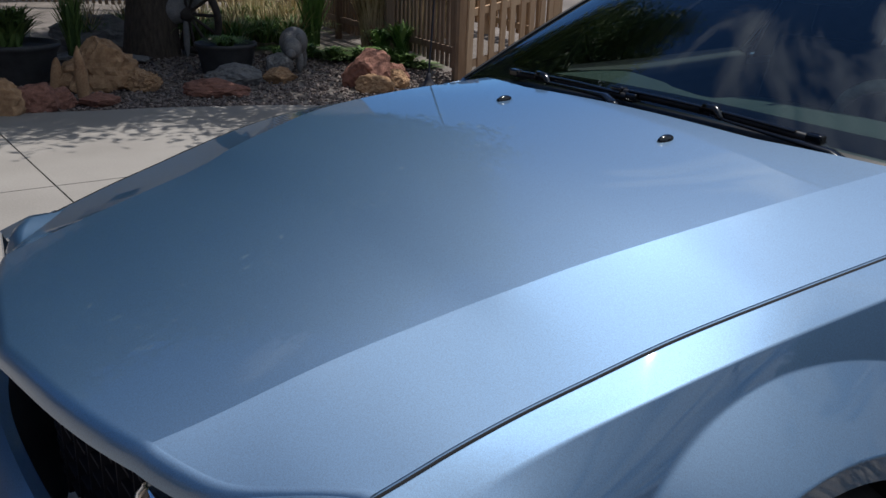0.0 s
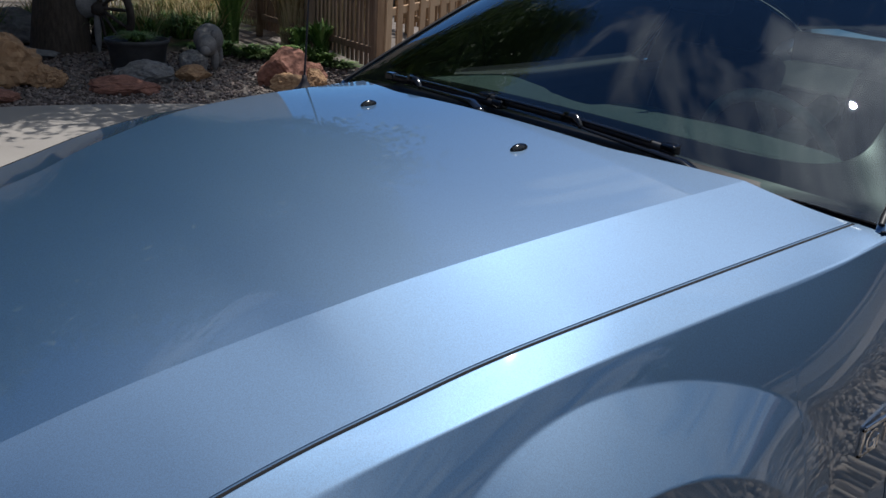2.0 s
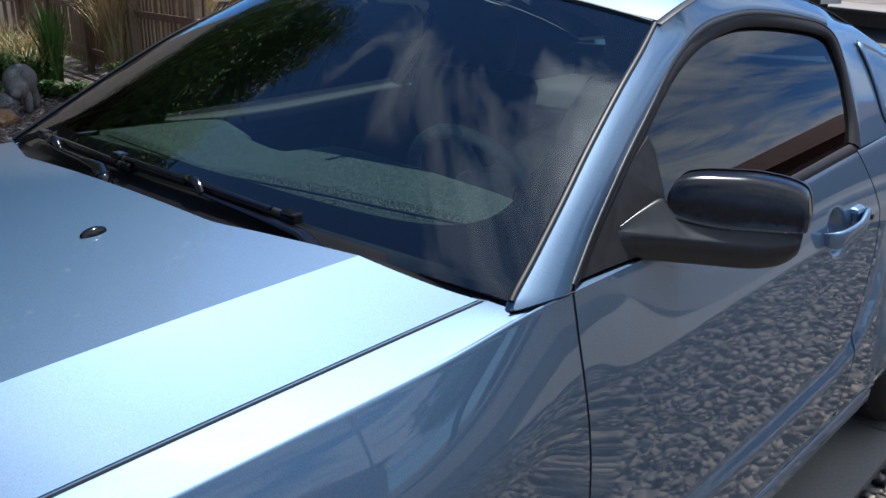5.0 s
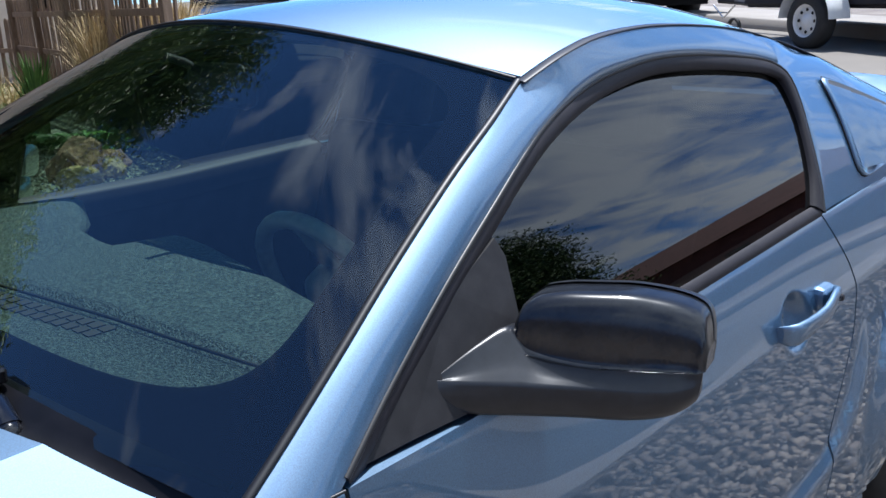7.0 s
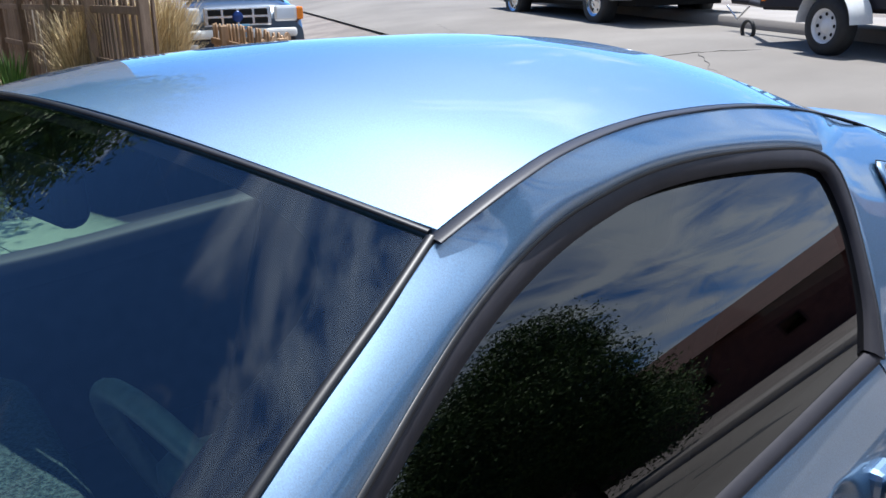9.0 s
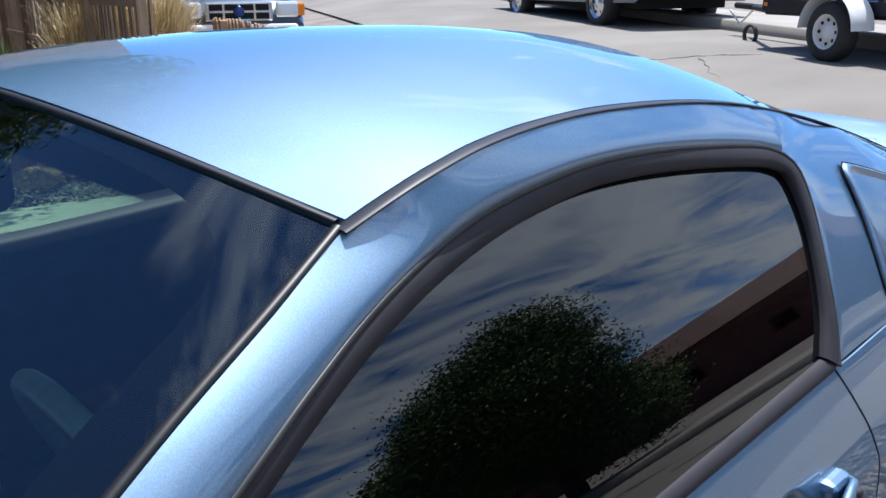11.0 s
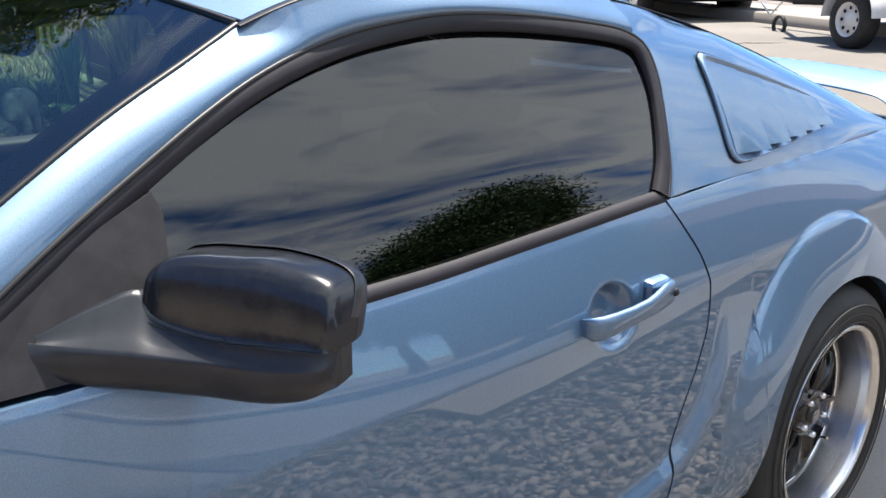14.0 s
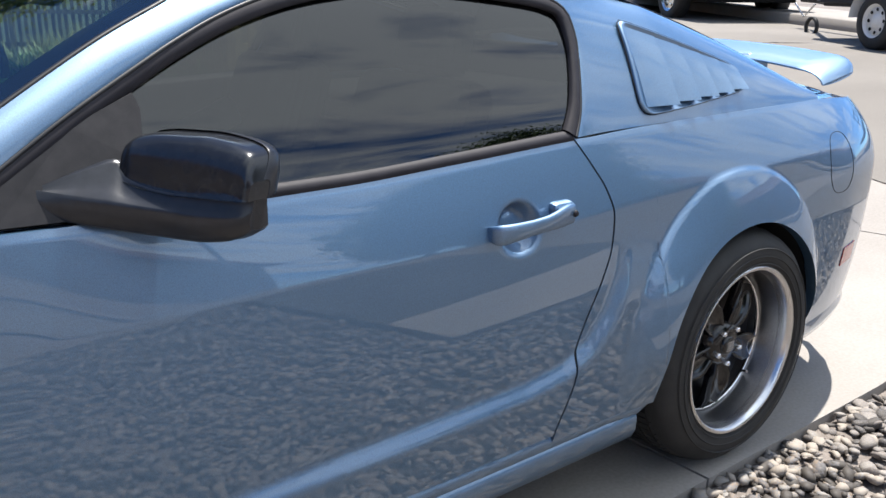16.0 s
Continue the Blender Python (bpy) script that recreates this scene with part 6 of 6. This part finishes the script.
# ---------------------------------------------------------------- trees
def tree(label, x, y, trunk_h, trunk_r, crown, leaves, leaf, seed, limbs=9):
    """crown: list of (centre offset, radii) lobes that the twigs and leaves fill."""
    t = thing("tree", label, "tree")
    rnd = random.Random(seed)
    z0 = ground_z(x, y) - 0.05
    base = Vector((x, y, z0))
    bm = tube([base, base + Vector((0.06, 0.02, trunk_h * 0.35)), base + Vector((-0.03, 0.06, trunk_h * 0.75)), base + Vector((0.05, 0, trunk_h * 1.15))], [trunk_r * 1.35, trunk_r, trunk_r * 0.85, trunk_r * 0.6], 14)
    for v in bm.verts:
        d = v.co - base
        v.co += Vector((d.x, d.y, 0)).normalized() * 0.05 * trunk_r / 0.2 * noise.noise(v.co * 4)
    part("trunk", bm, BARK, t)
    top = base + Vector((0.03, 0.02, trunk_h))
    for k in range(limbs):
        c, r = crown[k % len(crown)]
        end = base + Vector(c) + Vector([rnd.uniform(-0.5, 0.5) * r[i] for i in range(3)])
        s = top + Vector((0, 0, rnd.uniform(-0.3, 0.3)))
        mid = s.lerp(end, 0.5) + Vector((0, 0, 0.1 * (end - s).length))
        part("limb", tube([s, mid, end], [trunk_r * 0.45, trunk_r * 0.25, trunk_r * 0.06], 7), BARK, t)
    vs, fs = [], []
    tot = sum(r[0] * r[1] * r[2] for _, r in crown)
    for c, r in crown:
        nclump = max(3, int(leaves * r[0] * r[1] * r[2] / tot / 40))
        for _ in range(nclump):
            d = Vector((rnd.gauss(0, 1), rnd.gauss(0, 1), rnd.gauss(0, 1))).normalized() * (rnd.random() ** 0.4)
            cc = base + Vector(c) + Vector((d.x * r[0], d.y * r[1], d.z * r[2]))
            cs = rnd.uniform(0.09, 0.20) * (r[0] ** 0.5)
            for _ in range(40):
                p = cc + Vector((rnd.gauss(0, cs), rnd.gauss(0, cs), rnd.gauss(0, cs * 0.7)))
                u = Vector((rnd.uniform(-1, 1), rnd.uniform(-1, 1), rnd.uniform(-0.7, 0.7))).normalized()
                w = u.cross(Vector((rnd.uniform(-1, 1), rnd.uniform(-1, 1), rnd.uniform(-1, 1)))).normalized()
                s = leaf * rnd.uniform(0.6, 1.3)
                n = len(vs)
                vs += [p - u * s, p + w * s * 0.42, p + u * s, p - w * s * 0.42]
                fs.append((n, n + 1, n + 2, n + 3))
    me = bpy.data.meshes.new("crown")
    me.from_pydata([v[:] for v in vs], [], fs)
    me.materials.append(LEAF)
    ob = new("crown", me)
    ob.parent = t
    return t


tree("large leafy shade tree over the rock garden", 3.35, 9.0, 2.6, 0.24,
     [((-2.2, -1.9, 4.0), (2.0, 1.8, 1.2)), ((0, -0.4, 6.0), (2.8, 2.6, 1.9)), ((1.5, -0.6, 4.6), (1.7, 1.7, 1.3)), ((0.2, -2.6, 3.9), (2.1, 1.5, 1.0)), ((-2.6, 0.6, 5.0), (1.9, 1.9, 1.5)), ((0.4, 2.2, 4.6), (2.2, 1.6, 1.6)), ((-3.4, -2.7, 3.8), (1.8, 1.5, 0.9)), ((0.6, -1.2, 7.6), (1.7, 1.6, 1.2))],
     150000, 0.058, 11, 16)
tree("dense dark green street tree", 8.9, -7.6, 1.0, 0.14,
     [((0, 0, 2.4), (1.5, 1.5, 1.5)), ((0.5, 0.4, 3.4), (0.95, 0.95, 0.8)), ((-0.7, -0.5, 2.25), (1.05, 1.1, 0.95)), ((0.1, -0.9, 3.1), (0.9, 0.9, 0.75)), ((0.6, 0.5, 1.3), (1.0, 1.0, 0.95))],
     160000, 0.035, 12)
tree("round tree in the yard across the street", 15.5, -19, 1.8, 0.2,
     [((0, 0, 4.0), (2.4, 2.4, 2.0)), ((1.2, 0.8, 5.0), (1.5, 1.5, 1.2))], 9000, 0.12, 13)
# out-of-view tree, added to darken what the hood's left side reflects
tree("unseen leafy tree added to darken the hood's reflection", -2.4, 10.2, 2.2, 0.2,
     [((0, 0, 4.2), (2.5, 2.4, 1.9)), ((0.6, -0.6, 5.8), (2.0, 1.9, 1.5)), ((-1.4, -0.8, 3.6), (1.8, 1.7, 1.2)), ((1.2, -1.6, 3.9), (1.5, 1.4, 1.0))], 26000, 0.08, 14, 10)
for k, (x, y, s) in enumerate(((-6, 17, 1.2), (6.5, 22, 1.3), (0.5, 24, 1.5))):
    tree("leafy tree behind the garden", x, y, 2.0 * s, 0.2, [((0, 0, 4.0 * s), (2.4 * s, 2.4 * s, 1.9 * s)), ((1.2 * s, -0.8, 5.2 * s), (1.6 * s, 1.5 * s, 1.2 * s))], 7000, 0.14, 60 + k, 6)


# ---------------------------------------------------------------- vehicles in the street
def vehicle_frame(a, s, up=0.0, turn=0.0):
    p = spot(a, s, up)
    return Matrix.Translation(p) @ Euler((0, 0, math.atan2(SD.y, SD.x) + turn)).to_matrix().to_4x4()


def small_wheel(parent, m, r, rim_r, w, mat, holes=8):
    wl = thing("wheel", "", "")
    wl.parent = parent
    part("tyre", lathe([(rim_r, -w / 2 + 0.01), (rim_r + 0.02, -w / 2), (r - 0.03, -w / 2), (r, -w / 2 + 0.03), (r, w / 2 - 0.03), (r - 0.03, w / 2), (rim_r, w / 2)], n=40), RUBBER, wl)
    part("rim", lathe([(0.0, -w / 2 + 0.015), (0.05, -w / 2 + 0.01), (0.07, -w / 2 + 0.03), (rim_r * 0.55, -w / 2 + 0.045), (rim_r * 0.8, -w / 2 + 0.03), (rim_r * 0.86, -w / 2 + 0.05), (rim_r * 0.95, -w / 2 + 0.012), (rim_r + 0.004, -w / 2 + 0.002)], n=40), mat, wl)
    for k in range(holes):
        a_ = 2 * math.pi * k / holes
        part("rim_hole", lathe([(0.0, -w / 2 + 0.028), (0.018, -w / 2 + 0.030), (0.020, -w / 2 + 0.036)], (rim_r * 0.70 * math.cos(a_), 0, rim_r * 0.70 * math.sin(a_)), n=10), DARK, wl)
    wl.matrix_world = m
    return wl


WHITE = grained(material("white_steel", rough=0.4), (0.62, 0.62, 0.60), (0.82, 0.82, 0.80), 8, 80, 0.05, 0.001)
BLUEBLK = material("dark_blue_car_paint", (0.012, 0.016, 0.03), 0.3, 0.3, 1.0)
GREYBLUE = material("slate_blue_car_paint", (0.05, 0.075, 0.11), 0.3, 0.4, 1.0)
LENS = material("clear_lens", (0.75, 0.75, 0.74), 0.1, 0.3, 0.8)
AMBER = material("amber_lens", (0.75, 0.22, 0.02), 0.15)

# utility trailer: local x along the street, +y towards the driveway
tr_ = thing("utility_trailer", "black flatbed utility trailer with white wheels and mesh sides", "trailer")
part("deck_frame", box((-3.0, -1.75, 0.42), (1.4, -0.25, 0.52), 0.01), BLACK_TRIM, tr_)
part("side_beam", box((-3.0, -0.25, 0.46), (1.4, -0.20, 0.60), 0.008), BLACK_TRIM, tr_)
part("side_strip", box((0.45, -0.20, 0.60), (1.3, -0.17, 0.64), 0.006), ALU, tr_)
for z in (0.80, 1.0):
    part("top_rail", box((-3.0, -0.25, z), (1.4, -0.21, z + 0.04), 0.006), BLACK_TRIM, tr_)
for k in range(16):
    x = -2.95 + k * 0.285
    part("side_post", box((x, -0.25, 0.58), (x + 0.045, -0.21, 1.02), 0.005), BLACK_TRIM, tr_)
rows = []
for t in np.linspace(0.05, math.pi - 0.05, 22):
    rows.append([(0.385 * math.cos(t), y, 0.31 + 0.385 * math.sin(t)) for y in (0.12, 0.10, -0.17)])
part("mudguard", shell(rows, (0, 0, -1), 0.006), WHITE, tr_, "white rounded mudguard")
part("tongue", tube([(1.4, -0.95, 0.46), (2.4, -0.95, 0.46), (2.9, -0.95, 0.48)], 0.045, 6), BLACK_TRIM, tr_)
part("tongue_brace", tube([(1.4, -0.35, 0.46), (2.5, -0.93, 0.46)], 0.04, 6), BLACK_TRIM, tr_)
part("jack_wheel", lathe([(0.10, -0.02), (0.13, -0.02), (0.13, 0.02), (0.10, 0.02)], (2.1, -0.6, 0.14), n=24, close=True), RUBBER, tr_)
part("safety_chain", tube([(2.3, -0.75, 0.42), (2.6, -0.8, 0.25), (2.9, -0.85, 0.42)], 0.012, 6), ALU, tr_)
part("reflector", box((1.30, -0.20, 0.52), (1.36, -0.185, 0.56), 0.004), AMBER, tr_)
part("tool_box", box((0.3, -1.1, 0.53), (0.9, -0.5, 0.85), 0.03), material("blue_plastic", (0.02, 0.10, 0.42), 0.4), tr_)
tr_.matrix_world = vehicle_frame(0, 0)
for y in (0.0, -1.95):
    wl = small_wheel(tr_, pose(0, 0, 0), 0.30, 0.172, 0.19, WHITE)
    wl.matrix_world = vehicle_frame(0, 0) @ pose(0, y, 0.30, 0, 0, 180 if y == 0 else 0)


def hull(profile, half, mat, name, parent, crown=0.06, label=""):
    """A lofted body from side profile rows (x, z low, z high) with rounded shoulders."""
    rows = []
    for x, lo, hi in profile:
        row = []
        for t in np.linspace(0, math.pi, 17):
            c_, s_ = math.cos(t), math.sin(t)
            e = (abs(c_) ** 5 + abs(s_) ** 5) ** -0.2
            row.append((x, half * c_ * e, lo + (hi - lo) * s_ * e))
        rows.append(row)
    bm = grid(rows)
    for r in (rows[0], rows[-1]):
        bm.faces.new([bm.verts.new(q) for q in r])
    return part(name, bm, mat, parent, label)


# dark pick-up ahead of the trailer
pk = thing("pickup_truck", "dark blue pick-up truck parked along the kerb", "truck")
hull([(-0.1, 0.42, 0.9), (0.0, 0.38, 1.05), (1.0, 0.36, 1.12), (2.0, 0.36, 1.12), (3.5, 0.36, 1.10), (4.6, 0.36, 1.05), (5.2, 0.38, 0.98), (5.4, 0.42, 0.8)], 0.93, BLUEBLK, "body", pk)
hull([(1.4, 1.0, 1.15), (1.7, 1.0, 1.7), (2.0, 1.0, 1.82), (3.2, 1.0, 1.80), (3.6, 1.0, 1.5), (4.0, 1.0, 1.12)], 0.78, SIDE_GLASS, "cab", pk)
part("bumper", box((-0.22, -0.85, 0.48), (-0.06, 0.85, 0.64), 0.03), CHROME, pk)
part("underside", box((0.2, -0.75, 0.28), (5.2, 0.75, 0.42), 0.02), DARK, pk)
pk.matrix_world = vehicle_frame(0.95, 4.0)
for x in (1.05, 4.2):
    for y in (-0.86, 0.86):
        wl = small_wheel(pk, pose(0, 0, 0), 0.375, 0.235, 0.24, ALU, 6)
        wl.matrix_world = vehicle_frame(0.95, 4.0) @ pose(x, y, 0.37, 0, 0, 0 if y < 0 else 180)

# sport utility car facing the camera
su = thing("suv_car", "slate blue sport utility car with chrome grille and bumper", "car")
hull([(0.0, 0.35, 0.75), (0.12, 0.30, 0.92), (0.5, 0.28, 1.0), (1.15, 0.28, 1.05), (2.4, 0.28, 1.05), (4.0, 0.28, 1.05), (4.35, 0.35, 0.95)], 0.90, GREYBLUE, "body", su)
hull([(1.0, 1.0, 1.08), (1.6, 1.0, 1.62), (2.0, 1.0, 1.72), (3.9, 1.0, 1.70), (4.25, 1.0, 1.10)], 0.76, SIDE_GLASS, "cabin", su)
part("grille_surround", box((-0.05, -0.46, 0.66), (0.06, 0.46, 0.92), 0.02), ALU, su, "bright grille")
for r_ in range(2):
    for c_ in range(4):
        part("grille_opening", box((-0.065, -0.41 + c_ * 0.21, 0.69 + r_ * 0.115), (-0.02, -0.41 + c_ * 0.21 + 0.18, 0.69 + r_ * 0.115 + 0.085), 0.008), DARK, su)
ob = part("grille_emblem", lathe([(0.0, -0.01), (0.06, -0.008), (0.075, 0.0), (0.075, 0.01)], n=24), material("blue_emblem", (0.02, 0.05, 0.2), 0.2, 0.4), su)
part("bumper_bar", box((-0.14, -0.80, 0.50), (0.05, 0.80, 0.62), 0.04), WHITE, su, "pale bumper bar")
part("bumper_lower", box((-0.12, -0.78, 0.28), (0.05, 0.78, 0.50), 0.04), BLACK_TRIM, su)
part("number_plate", box((-0.16, -0.15, 0.52), (-0.13, 0.15, 0.68), 0.006), material("plate_blue", (0.08, 0.28, 0.45), 0.4), su)
for k, (y0, y1, z0, z1) in enumerate(((-0.11, 0.11, 0.58, 0.62), (-0.12, 0.12, 0.545, 0.555), (-0.1, 0.1, 0.65, 0.665))):
    part("plate_bar", box((-0.164, y0, z0), (-0.158, y1, z1)), material("plate_mark", (0.5, 0.25, 0.15), 0.5), su)
for sd in (-1, 1):
    part("headlamp", box((-0.03, sd * 0.66 - 0.16, 0.70), (0.10, sd * 0.66 + 0.16, 0.92), 0.04), LENS, su)
    part("turn_lamp", box((0.0, sd * 0.85 - 0.06, 0.72), (0.16, sd * 0.85 + 0.05, 0.90), 0.03), AMBER, su)
    part("fog_lamp", box((-0.13, sd * 0.62 - 0.06, 0.36), (-0.10, sd * 0.62 + 0.06, 0.44), 0.02), LENS, su)
SUVM = Matrix.Translation((8.75, 9.65, ground_z(8.8, 9.7))) @ Euler((0, 0, radians(58))).to_matrix().to_4x4()
su.matrix_world = SUVM
ob.matrix_world = SUVM @ pose(-0.07, 0, 0.79, 0, 0, -90)
for x in (0.85, 3.5):
    for y in (-0.80, 0.80):
        wl = small_wheel(su, pose(0, 0, 0), 0.35, 0.215, 0.22, ALU, 5)
        wl.matrix_world = SUVM @ pose(x, y, 0.35, 0, 0, 0 if y < 0 else 180)


# ---------------------------------------------------------------- houses that the glass reflects
BRICK = grained(material("red_brown_brick", rough=0.9), (0.11, 0.045, 0.035), (0.22, 0.095, 0.07), 3, 40, 0.3, 0.01)
TILE = grained(material("rust_roof_tile", rough=0.85), (0.055, 0.023, 0.018), (0.11, 0.048, 0.038), 2, 30, 0.4, 0.02)
STUCCO = grained(material("tan_stucco", rough=0.9), (0.42, 0.34, 0.26), (0.58, 0.49, 0.39), 2, 60, 0.3, 0.01)


def house(label, x, y, turn, lx, ly, h, wall, roofm):
    t = thing("house", label, "house")
    part("wall", box((0, 0, -0.5), (lx, ly, h), 0.02), wall, t)
    bm = bmesh.new()
    o = 0.5
    v = [bm.verts.new(p) for p in ((-o, -o, h), (lx + o, -o, h), (lx + o, ly + o, h), (-o, ly + o, h), (lx / 2, ly * 0.18, h + 1.7), (lx / 2, ly * 0.82, h + 1.7))]
    for f in ((0, 1, 4), (1, 2, 5, 4), (2, 3, 5), (3, 0, 4, 5), (3, 2, 1, 0)):
        bm.faces.new([v[i] for i in f])
    part("roof", bm, roofm, t)
    for k in range(int(ly / 3)):
        w = part("window", box((-0.06, 1.0 + k * 3, 1.2), (0.02, 1.8 + k * 3, 2.0), 0.02), TILE, t)
        part("pane", box((-0.08, 1.08 + k * 3, 1.28), (-0.05, 1.72 + k * 3, 1.92)), SIDE_GLASS, w)
    t.matrix_world = pose(x, y, ground_z(x, y), 0, 0, turn)
    return t


house("brick house with rust tile roof across the street", 19.0, -22.0, -32.7, 9, 20, 3.0, BRICK, TILE)
house("low tan stucco house down the street", 6, -24, 60, 8, 14, 2.7, STUCCO, TILE)
house("tan stucco house behind the rock garden", -14, 31, -80, 8, 16, 2.8, STUCCO, TILE)
house("tan stucco house at the head of the driveway", -6.2, 14.0, 180, 9, 26, 3.0, STUCCO, TILE)
house("two-storey tan stucco house behind the garden fence", 11.0, 18.6, 90, 8, 22, 6.4, STUCCO, TILE)
lp = thing("street_lamp", "tall metal street lamp with a bent arm", "lamp")
part("pole", tube([(8.2, -14.5, 0), (8.2, -14.5, 5.0), (8.1, -14.3, 5.5), (7.6, -13.4, 5.7)], 0.06, 8), ALU, lp)
part("lamp_head", box((7.35, -13.5, 5.62), (7.7, -13.0, 5.72), 0.03), ALU, lp)
